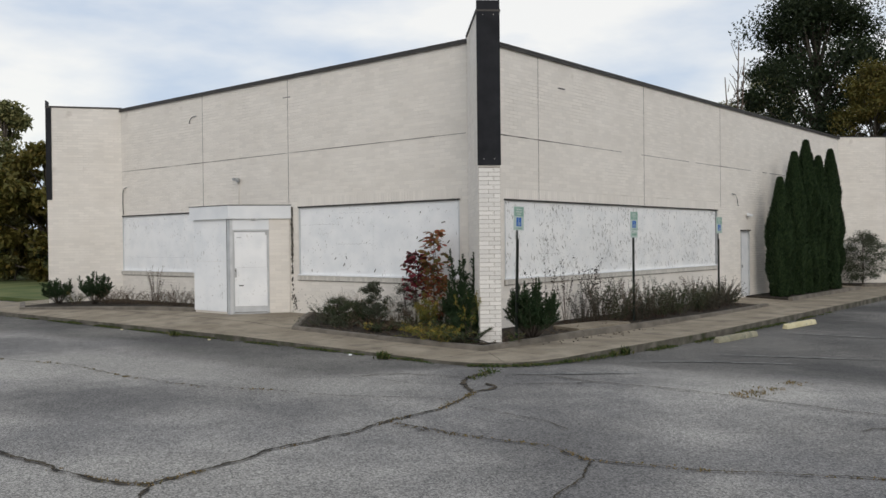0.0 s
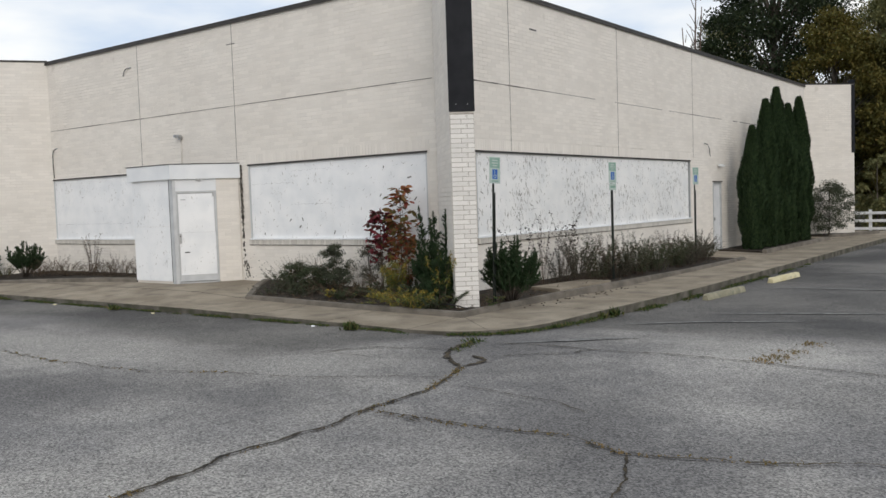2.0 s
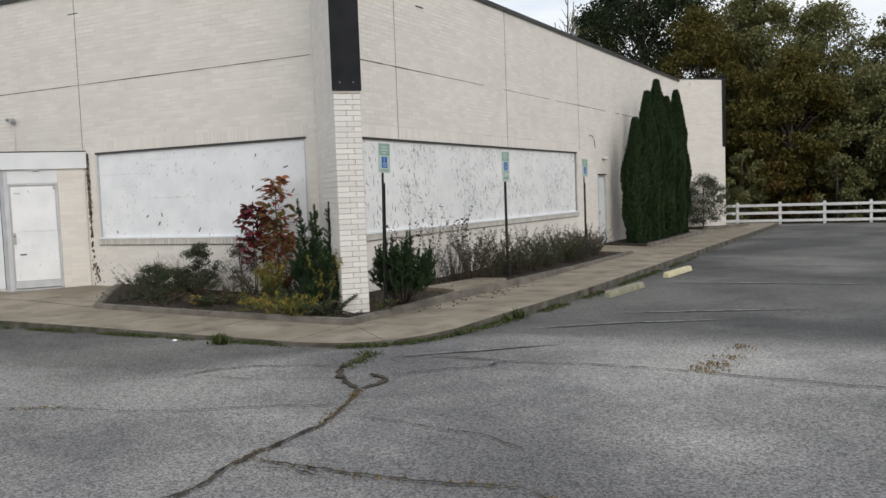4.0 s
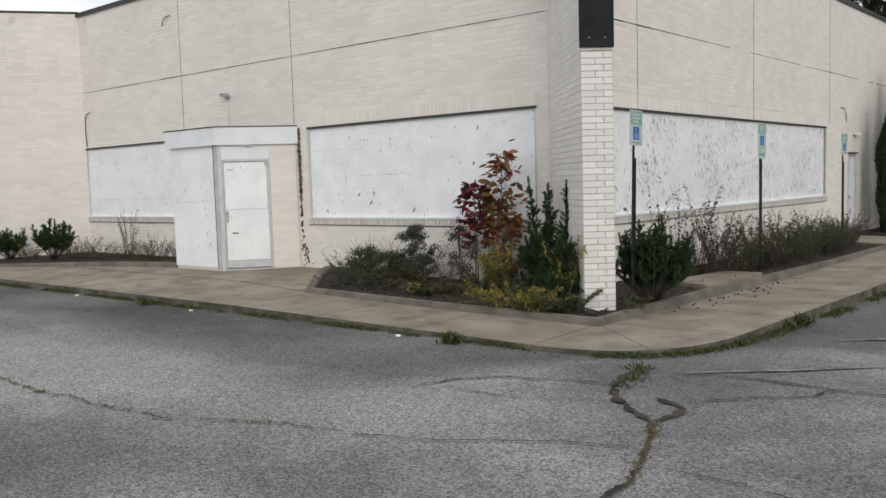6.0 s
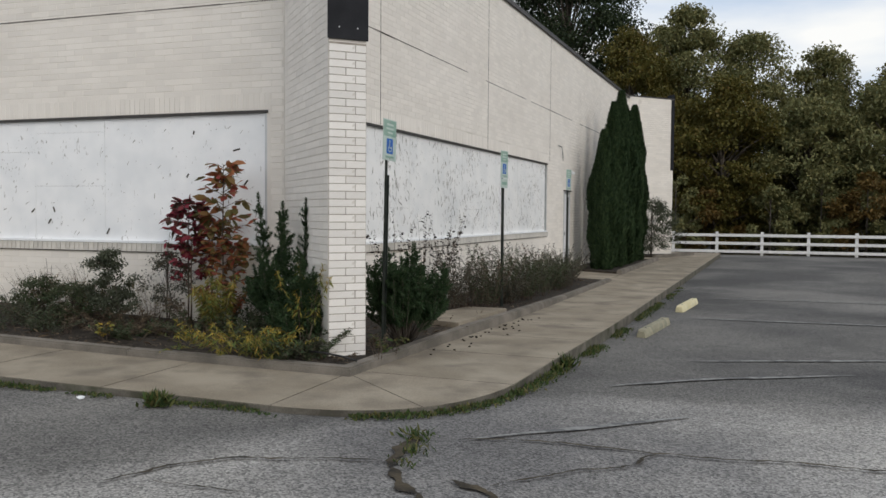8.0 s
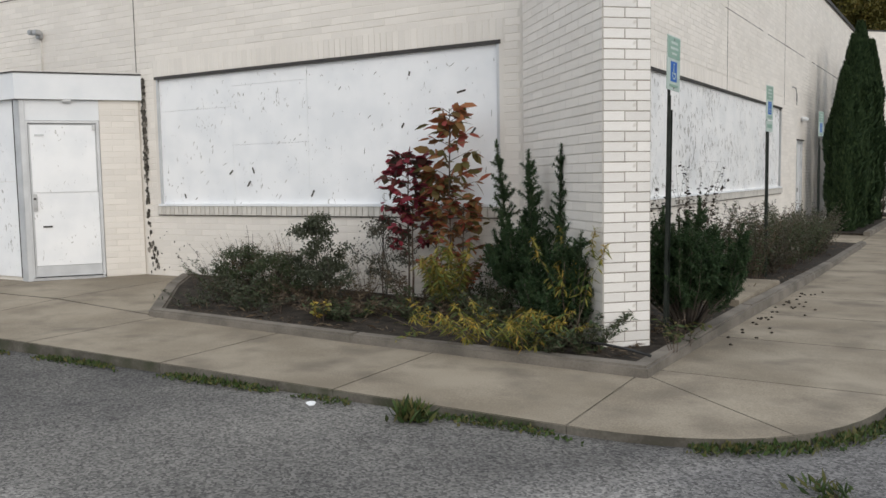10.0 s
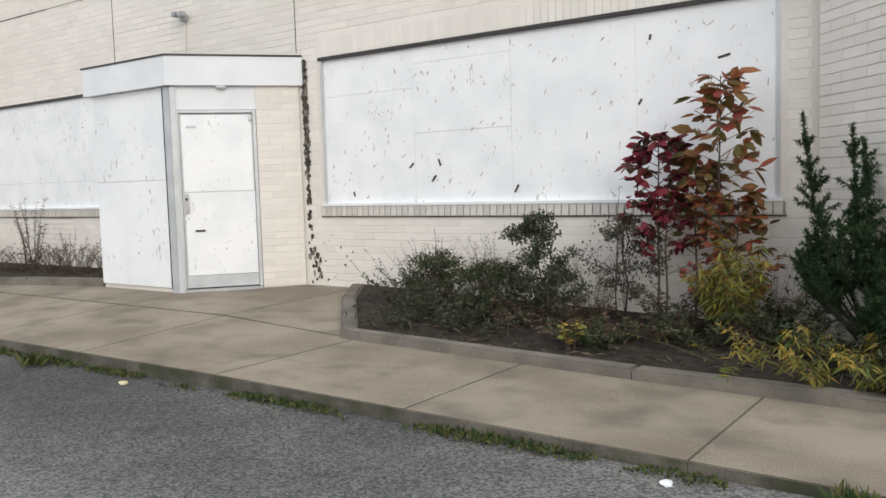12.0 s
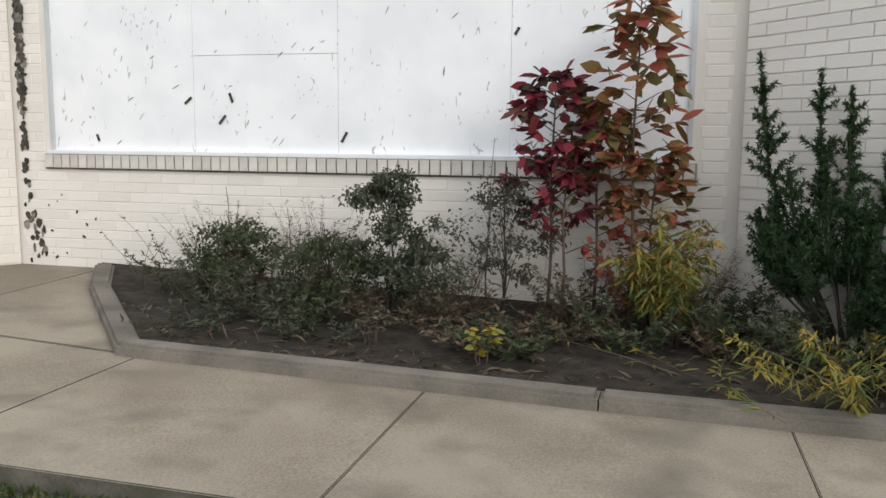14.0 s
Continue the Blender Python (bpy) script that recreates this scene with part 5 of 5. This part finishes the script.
# bed beside the entrance
yew(-24.75, 12.2, 1.05, 0.5, 30, "dark green yew shrub with upright shoots", tall=0)
yew(-26.2, 11.85, 0.9, 0.48, 26, "dark green yew shrub with upright shoots", tall=0)
herb("goldenrod", -25.2, 11.85, "yellowing weed beside the yew", "plant", 9, 0.5, 0.2, (0.07, 0.02), 16, F_yellow, 0.12, 0.2, group="goldenrod")
for x, y, h, m in ((-23.9, 12.55, 0.55, F_dry), (-23.5, 12.7, 0.42, F_dry), (-23.0, 13.0, 0.4, F_dry), (-22.3, 13.1, 0.42, F_dry), (-21.7, 13.1, 0.5, F_dry), (-21.0, 13.2, 0.4, F_dry), (-24.3, 12.35, 0.35, F_dry), (-25.7, 12.1, 0.3, F_weed)):
    herb("weeds", x, y, "dry brown weeds by the wall", "weeds", 34, h, 0.42, (0.05, 0.012), 30, m, 0.16, 0.1, 0.003, 0.2, group="bed weeds")
herb("dry_stalk", -23.1, 13.2, "cluster of tall dry weed stalks", "weeds", 14, 1.12, 0.26, (0.07, 0.016), 40, F_dry, 0.14, 0.4, 0.006, group="dry stalks")
herb("dry_stalk", -22.2, 13.3, "cluster of tall dry weed stalks", "weeds", 5, 0.72, 0.14, (0.05, 0.012), 16, F_dry, 0.1, 0.4, 0.005, group="dry stalks")

# concrete pad in the side bed, tufts and litter
pad = part("bed_pad", prism([rp(1.25, 1.62), rp(3.4, 1.62), rp(3.4, 0.95), rp(1.5, 0.8)], lambda x, y: walk_z(x, y), lambda x, y: bed_z(x, y, 0.105), 0.01), M_concrete, None)
tagged(pad, "worn flat concrete slab laid in the bed", "slab")
hose = thing("hose", "black rubber hose end lying on the soil", "hose", Matrix.Translation((-10.35, 11.75, -0.455)))
tubes("hose_line", [([(0.35, 0.05, 0.0), (0.2, 0.02, 0.04), (0, 0, 0.07), (-0.2, 0.06, 0.06), (-0.35, 0.2, 0.02)], 0.012, 0.012, 6)], M_rubber, hose)


def blades(name, pts, count, h, spread, mat, label, category):
    """Grass blades scattered round plan points, one mesh."""
    P = np.array(pts)[rnd.integers(0, len(pts), count)] + rnd.normal(0, spread, (count, 2))
    B = np.array([(x, y, ground_z(x, y) + 0.008) for x, y in P])
    W = unit(count) * 0.8
    W[:, 2] = np.abs(W[:, 2]) + 0.35
    k = 0.15 + 1.1 * np.array([max(0, noise.noise((x * 1.3, y * 1.3, 5)) + 0.45) for x, y in P])
    keep = k > 0.5
    n = int(keep.sum())
    ob = leaves(name, mat, B[keep], W[keep], unit(n), (h * k * rnd.uniform(0.4, 1.2, count))[keep], rnd.uniform(0.008, 0.026, n), fold=0.1)
    return tagged(ob, label, category, kind="stuff")


front_edge = [(x, KY - 0.07) for x in np.arange(-27, -9.9, 0.05)]
curve_edge = [(p[0] + 0.04, p[1] - 0.06) for p in arc[1:]]
side_edge = [rp(s, 3.39) for s in np.arange(-1.8, 12, 0.05)]
blades("kerb_grass", front_edge, 8500, 0.055, 0.04, F_grass, "green weeds and grass along the kerb", "grass")
blades("kerb_grass", curve_edge, 1700, 0.07, 0.05, F_grass, "green weeds round the kerb corner", "grass")
blades("kerb_grass", side_edge, 4200, 0.07, 0.06, F_grass, "green and dry grass along the side kerb", "grass")
blades("crack_grass", [(-8.58, 9.75), (-8.5, 9.5), (-8.45, 9.2), (-8.6, 9.9)], 170, 0.08, 0.06, F_grass, "green weeds growing in the crack", "grass")
line_c = [(ax + (bx - ax) * t, ay + (by - ay) * t) for (ax, ay), (bx, by) in zip(CRACKS[0][0][3:], CRACKS[0][0][4:]) for t in np.linspace(0, 1, 8)]
blades("crack_grass", line_c, 600, 0.035, 0.028, F_straw, "dry brown grass in the long crack", "grass")
line_c = [(ax + (bx - ax) * t, ay + (by - ay) * t) for k in (3, 6) for (ax, ay), (bx, by) in zip(CRACKS[k][0], CRACKS[k][0][1:]) for t in np.linspace(0, 1, 8)]
blades("crack_grass", line_c, 1000, 0.03, 0.028, F_straw, "dry brown grass in the fine cracks", "grass")
blades("crack_grass", [(-4.81, 10.52), (-4.75, 11.0), (-4.7, 11.71), (-4.9, 10.2)], 260, 0.05, 0.09, F_straw, "dry yellow grass in a lot crack", "grass")
blades("lawn_grass", [(x, 13.4) for x in np.arange(-45, -28, 0.3)], 4000, 0.12, 0.6, F_grass, "rough grass along the lawn edge", "grass")


def tuft(x, y, n, h, label):
    t = thing("weed_tuft", label, "plant", Matrix.Translation((x, y, ground_z(x, y) + 0.005)), "kerb weeds")
    w = unit(n) * 0.7
    w[:, 2] = np.abs(w[:, 2]) + 0.4
    leaves("leaves", F_grass, rnd.normal(0, 0.04, (n, 3)) * np.array([1, 1, 0]), w, unit(n), h * rnd.uniform(0.5, 1.2, n), 0.028, t, broad=True)


tuft(-10.98, 10.0, 260, 0.13, "bushy green weed at the kerb foot")
tuft(-8.24, 13.6, 90, 0.16, "green weed at the side kerb")
tuft(-8.3, 13.2, 60, 0.12, "green weed at the side kerb")
tuft(-17.2, 9.98, 60, 0.15, "green weed at the kerb foot")
for x, y, zf, mt, lb in ((-11.78, 10.0, ground_z, M_white, "crumpled white paper scrap by the kerb"), (-15.9, 9.95, ground_z, M_stop_y, "dead pale leaf by the kerb"), (-19.4, 10.0, ground_z, M_stop_y, "dead pale leaf by the kerb")):
    bm = bmesh.new()
    bmesh.ops.create_icosphere(bm, subdivisions=2, radius=0.03)
    for v in bm.verts:
        v.co *= 1 + 0.5 * noise.noise(v.co * 40)
        v.co.z *= 0.5
    lit = part("litter", bm, mt, None)
    lit.matrix_basis = Matrix.Translation((x, y, zf(x, y) + 0.012))
    tagged(lit, lb, "litter", "litter")
crumbs = [rp(rnd.uniform(-0.6, 3.6), 1.85 + abs(rnd.normal(0, 0.14))) for i in range(46)]
for i, (x, y) in enumerate(crumbs[:40]):
    if i == 0:
        bm = bmesh.new()
        bmesh.ops.create_icosphere(bm, subdivisions=1, radius=0.018)
        for v in bm.verts:
            v.co *= 1 + 0.4 * noise.noise(v.co * 60)
            v.co.z *= 0.6
        first = part("soil_clod", bm, M_soil, None)
        tagged(first, "small dark clod of soil on the sidewalk", "clod", "soil clods")
        first.matrix_basis = Matrix.Translation((x, y, walk_z(x, y) + 0.008))
    else:
        copy_thing(first, Matrix.Translation((x, y, walk_z(x, y) + 0.008)) @ Matrix.Rotation(i, 4, "Z"))


# dead leaves and stems lying on the soil
P = np.array([(rnd.uniform(-16.2, -10.2), rnd.uniform(11.8, 13.6)) for i in range(2600)] + [rp(rnd.uniform(0, 11), rnd.uniform(0.1, 1.6)) for i in range(1800)] + [(rnd.uniform(-26, -20.6), rnd.uniform(12.7, 13.6)) for i in range(900)])
P = np.array([p for p in P if p[0] > -15.2 - (p[1] - 11.8) * 0.75 or p[0] < -20])
n = len(P)
W = unit(n)
W[:, 2] *= 0.25
lit = leaves("leaf_litter", F_dry, np.array([(x, y, bed_z(x, y, 0.058)) for x, y in P]), W, up_vectors(n), rnd.uniform(0.03, 0.16, n), rnd.uniform(0.006, 0.03, n))
tagged(lit, "dead brown leaves and stems strewn on the soil", "leaf litter", kind="stuff")


# ---- columnar evergreens ----
def thuja(x, y, h, r, label):
    z = walk_z(x, y) + 0.05
    t = thing("arborvitae", label, "evergreen tree", Matrix.Translation((x, y, z)), "columnar evergreens")
    tubes("trunk", [([(0, 0, 0), (0, 0, h * 0.5), (0, 0, h * 0.94)], 0.06, 0.01, 6)], M_bark, t)
    n = int(15000 * h * r)
    f = rnd.uniform(0, 1, n) ** 0.9
    a = rnd.uniform(0, 2 * math.pi, n)
    prof = r * np.minimum(1, (1.01 - f) * 2.5) ** 0.75 * np.minimum(1, 0.8 + f * 1.0)
    lump = np.array([noise.noise((math.cos(q) * 1.8 + x, math.sin(q) * 1.8 + y, g * h * 1.1)) for q, g in zip(a, f)])
    rad = prof * (0.95 + 0.5 * lump) * rnd.uniform(0.72, 1.0, n) ** 0.6
    B = np.stack([rad * np.cos(a), rad * np.sin(a), f * h], 1)
    W = np.stack([np.cos(a) * 0.5, np.sin(a) * 0.5, np.full(n, 1.0)], 1) + unit(n) * 0.45
    U = np.stack([np.cos(a), np.sin(a), np.zeros(n)], 1) + unit(n) * 0.5
    leaves("foliage", F_thuja, B, W, U, 0.12 * rnd.uniform(0.6, 1.2, n), 0.045 * rnd.uniform(0.7, 1.2, n), t, simple=True)
    # solid dark cone stands in for the shaded inside of the crown
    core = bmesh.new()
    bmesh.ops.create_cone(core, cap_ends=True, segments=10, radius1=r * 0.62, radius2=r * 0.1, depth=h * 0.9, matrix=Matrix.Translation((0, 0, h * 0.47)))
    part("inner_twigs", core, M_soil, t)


for s, w, h, r in ((14.95, 0.9, 3.95, 0.38), (16.2, 0.95, 4.9, 0.40), (17.4, 0.95, 5.4, 0.42), (18.9, 0.9, 4.95, 0.38), (20.3, 0.9, 5.3, 0.43)):
    x, y = rp(s, w)
    thuja(x, y, h, r, "tall dark green columnar arborvitae against the wall")


# ---- fence ----
fence = thing("fence", "white three-rail wooden fence along the lot edge", "fence")
fy, fz = 46.0, -0.98
me_post = mesh("post", *solid(0.13, 0.13, 1.22), M_fence)
me_rail = mesh("rail", *solid(1.99, 0.045, 0.13), M_fence)
for i in range(-2, 17):
    x = -7.27 + 2.0 * i
    link("post", me_post, fence, at=Matrix.Translation((x, fy, fz + 0.61)))
    for zz in (0.30, 0.68, 1.06):
        link("rail", me_rail, fence, at=Matrix.Translation((x + 1.0, fy - 0.088, fz + zz)))


# ---- trees ----
def tree(x, y, h, r, label, mat, n, leaf, base=0.15, clumps=46, trunk=0.22, z=-1.0, lean=0.0, top_bias=0.0, squash=1.0, puff=1.0):
    """A trunk with limbs to many leaf clumps, ragged and open."""
    t = thing("tree", label, "tree", Matrix.Translation((x, y, z)), "woodland trees")
    top = (lean, 0, h * 0.92)
    runs = [([(0, 0, 0), (lean * 0.3, 0.1, h * 0.35), (lean * 0.7, 0, h * 0.65), top], trunk, trunk * 0.2, 7)]
    C, R = [], []
    for i in range(clumps):
        f = base + (1 - base) * rnd.uniform(0, 1)
        k = math.sin(math.pi * min(1, max(0.05, (f - base) / (1 - base) * 0.86 + 0.12))) ** 0.7
        if top_bias:
            k = (1 - (f - base) / (1 - base)) ** top_bias + 0.12
        a, rr = rnd.uniform(0, 6.28), r * k * math.sqrt(rnd.uniform(0.1, 1))
        c = (lean * f + rr * math.cos(a), rr * math.sin(a) * squash, h * f)
        C.append(c)
        R.append(r * puff * rnd.uniform(0.13, 0.33))
        if i % 2 == 0:
            st_ = (lean * f * 0.7, 0, h * max(0.1, f - 0.22))
            runs.append(([st_, ((st_[0] + c[0]) / 2, (st_[1] + c[1]) / 2, (st_[2] + c[2]) / 2 + 0.2), c], trunk * 0.28, min(0.02, trunk * 0.1), 5))
    tubes("trunk", runs, M_bark, t)
    C, R = np.array(C), np.array(R)
    i = rnd.integers(0, clumps, n)
    off = unit(n) * (rnd.uniform(0, 1, n) ** 0.5)[:, None]
    off[:, 2] *= 0.6
    B = C[i] + off * R[i][:, None]
    leaves("crown", mat, B, unit(n) + np.array([0, 0, -0.2]), up_vectors(n), leaf * rnd.uniform(0.5, 1.3, n), leaf * 0.6 * rnd.uniform(0.6, 1.2, n), t, simple=True)
    return t


far_shrub = tree(*rp(24.2, 1.0), 2.15, 1.15, "sprawling grey-green shrub at the far fin wall", F_sage, 9000, 0.07, base=0.12, clumps=90, trunk=0.03, z=-0.62, puff=1.2)
far_shrub.name = "shrub"
tagged(far_shrub, "", "shrub", "wall shrubs")
for x, y, h, r, n, c, lf, mt, lb in ((-14.12, 13.02, 0.98, 0.34, 4200, 46, 0.038, F_sage, "grey-green leafy shrub in the bed"), (-14.45, 12.75, 0.55, 0.34, 2400, 30, 0.036, F_weed, "low dark green shrub in the bed"),
                                    (-15.3, 13.05, 0.60, 0.34, 2600, 30, 0.036, F_weed, "low dark green shrub in the bed"), (-13.38, 13.25, 0.95, 0.36, 1900, 44, 0.036, F_grey, "twiggy half-bare shrub with small leaves"),
                                    (-13.85, 12.85, 0.52, 0.32, 2000, 30, 0.036, F_sage, "low grey-green shrub in the bed")):
    b_ = tree(x, y, h, r, lb, mt, n, lf, base=0.3, clumps=c, puff=1.35, trunk=0.012, z=bed_z(x, y, 0.03))
    b_.name = "shrub"
    tagged(b_, lb, "shrub", "bed shrubs")
tree(-17.2, 60, 20.5, 5.4, "tall dark evergreen-looking tree behind the building", F_oak, 70000, 0.25, base=0.14, clumps=210, trunk=0.4, puff=1.35)
tree(-12.4, 54, 12.4, 3.7, "rounded tree with yellow-green autumn leaves", F_olive, 32000, 0.22, base=0.12, clumps=120)
rt = random.Random(12)
for i, (x, y, h) in enumerate(((-9.5, 57, 14.2), (-5.5, 58, 12.6), (-1.5, 60, 11.8), (3, 59, 11.6), (7.5, 61, 12.0), (12, 60, 13), (17, 62, 14), (-7.5, 52, 9.0), (-3.0, 53, 8.0), (1.0, 53, 9.0), (5.5, 54, 9.0), (10, 55, 9), (-12.0, 66, 15), (-23, 70, 16.5), (-29, 72, 14), (22, 66, 15), (28, 64, 14))):
    tree(x, y, h, rt.uniform(3.0, 4.0), "woodland tree in dull olive autumn leaf", F_wood if i % 4 != 3 else F_olive, 34000, 0.23, base=0.06, clumps=170, puff=1.15, lean=rt.uniform(-0.6, 0.6))
for i in range(12):
    x, y = -9.5 + 2.3 * i + rt.uniform(-0.5, 0.5), rt.uniform(48.5, 50.5)
    tree(x, y, rt.uniform(2.6, 4.6), rt.uniform(1.4, 2.0), "low undergrowth bush in rusty leaf behind the fence", F_rust if i % 3 == 1 else F_wood, 5000, 0.2, base=0.05, clumps=26, trunk=0.06)
bare = thing("bare_tree", "slender leafless tree behind the roof", "tree", Matrix.Translation((-21.0, 55, -1)), "woodland trees")
runs = []
for i in range(5):
    a, b = rt.uniform(-0.9, 0.9), rt.uniform(-0.5, 0.5)
    h = rt.uniform(12.5, 15.6)
    runs.append(([(a * 0.3, b * 0.3, 0), (a * 0.7, b * 0.7, h * 0.6), (a, b, h * 0.8), (a * 1.3, b, h)], 0.08, 0.03, 5))
    for k in range(6):
        f = rt.uniform(0.65, 0.95)
        q = (a * f, b * f, h * f)
        runs.append(([q, (q[0] + rt.uniform(-0.5, 0.5), q[1] + rt.uniform(-0.5, 0.5), q[2] + rt.uniform(0.4, 1.2))], 0.03, 0.015, 4))
tubes("branchwork", runs, M_twig, bare)
for i, (x, y, h) in enumerate(((-46, 21, 7.6), (-52, 19, 9.5), (-50, 27, 9.0), (-58, 24, 11.5), (-44, 30, 8.5), (-62, 17, 10), (-55, 34, 10), (-70, 24, 12), (-47, 40, 9))):
    tree(x, y, h, rt.uniform(2.8, 3.8), "roadside tree in thinning autumn leaf", F_wood if i % 4 else F_olive, 15000, 0.36, base=0.05, clumps=70)
for i in range(9):
    tree(-41 - 3.2 * i + rt.uniform(-0.6, 0.6), 18.5 + rt.uniform(-1, 3), rt.uniform(2.2, 3.6), 1.7, "dense dark bush at the lawn's edge", F_oak if i % 2 else F_wood, 4000, 0.18, base=0.04, clumps=24, trunk=0.06, z=-0.5)
# the woods go on behind the lot
for i in range(26):
    x = -70 + 6.5 * i
    tree(x, 78 + rt.uniform(-4, 6), rt.uniform(10, 14) if x > -14 or x < -32 else rt.uniform(8, 10), 4.2, "far woodland tree in dull autumn leaf", F_wood if i % 3 else F_oak, 5000, 0.5, base=0.05, clumps=40)
for i in range(9):
    tree(-85 + rt.uniform(-4, 4), -10 + 9 * i, rt.uniform(9, 13), 4.2, "far woodland tree in dull autumn leaf", F_wood if i % 3 else F_rust, 4000, 0.5, base=0.05, clumps=40)

# ---- brickwork of the two facades ----
V_B = front_open + [(B0 - 0.05, B1 + 0.05, WZ0 - 0.14, WZ1), (A0 - 0.05, A1 + 0.05, WZ0 - 0.14, WZ1), (fx(vA.x) - 0.09, fx(vC.x) + 0.02, -0.75, 2.40), (B0 - 0.05, B1 + 0.05, WZ1 - 0.05, 2.56)]
V_S = [(S0 - 0.05, S1 + 0.05, 0.43, WZ1), (DOOR2[0] - 0.02, DOOR2[1] + 0.02, -0.8, DOOR2[3] + 0.04), (S0 - 0.05, S1 + 0.05, WZ1 - 0.05, 2.56)]
brickwork(wall_front, LF - 0.3, -0.70, TOP - 0.06, V_B, single=lambda u, z: fx(-17.6) < u < fx(-11.8) and -0.5 < z < 0.45)
brickwork(wall_side, RIGHT_LEN - 0.25, -0.90, TOP - 0.06, V_S, single=lambda u, z: 0.5 < u < 3.2 and 2.3 < z < 4.6)


def soldiers(wall, u0, u1, z0, z1):
    """Upright bricks in a row over an opening."""
    verts, faces, n = [], [], int((u1 - u0) / COURSE)
    for i in range(n):
        a, b = u0 + (u1 - u0) * i / n + 0.0045, u0 + (u1 - u0) * (i + 1) / n - 0.0045
        o, e = len(verts), -DEPTH + random.uniform(-0.0015, 0.0015)
        verts += [(a, 0, z0), (b, 0, z0), (b, 0, z1), (a, 0, z1), (a + 0.003, e, z0 + 0.003), (b - 0.003, e, z0 + 0.003), (b - 0.003, e, z1 - 0.003), (a + 0.003, e, z1 - 0.003)]
        faces += [(o + 4, o + 5, o + 6, o + 7), (o, o + 1, o + 5, o + 4), (o + 1, o + 2, o + 6, o + 5), (o + 2, o + 3, o + 7, o + 6), (o + 3, o, o + 4, o + 7)]
    tagged(link("soldier_bricks", mesh("soldier_bricks", verts, faces, M_bricks), wall), kind="stuff")


soldiers(wall_front, B0 - 0.05, B1 + 0.05, WZ1 + 0.008, 2.555)
soldiers(wall_side, S0 - 0.05, S1 + 0.05, WZ1 + 0.008, 2.555)
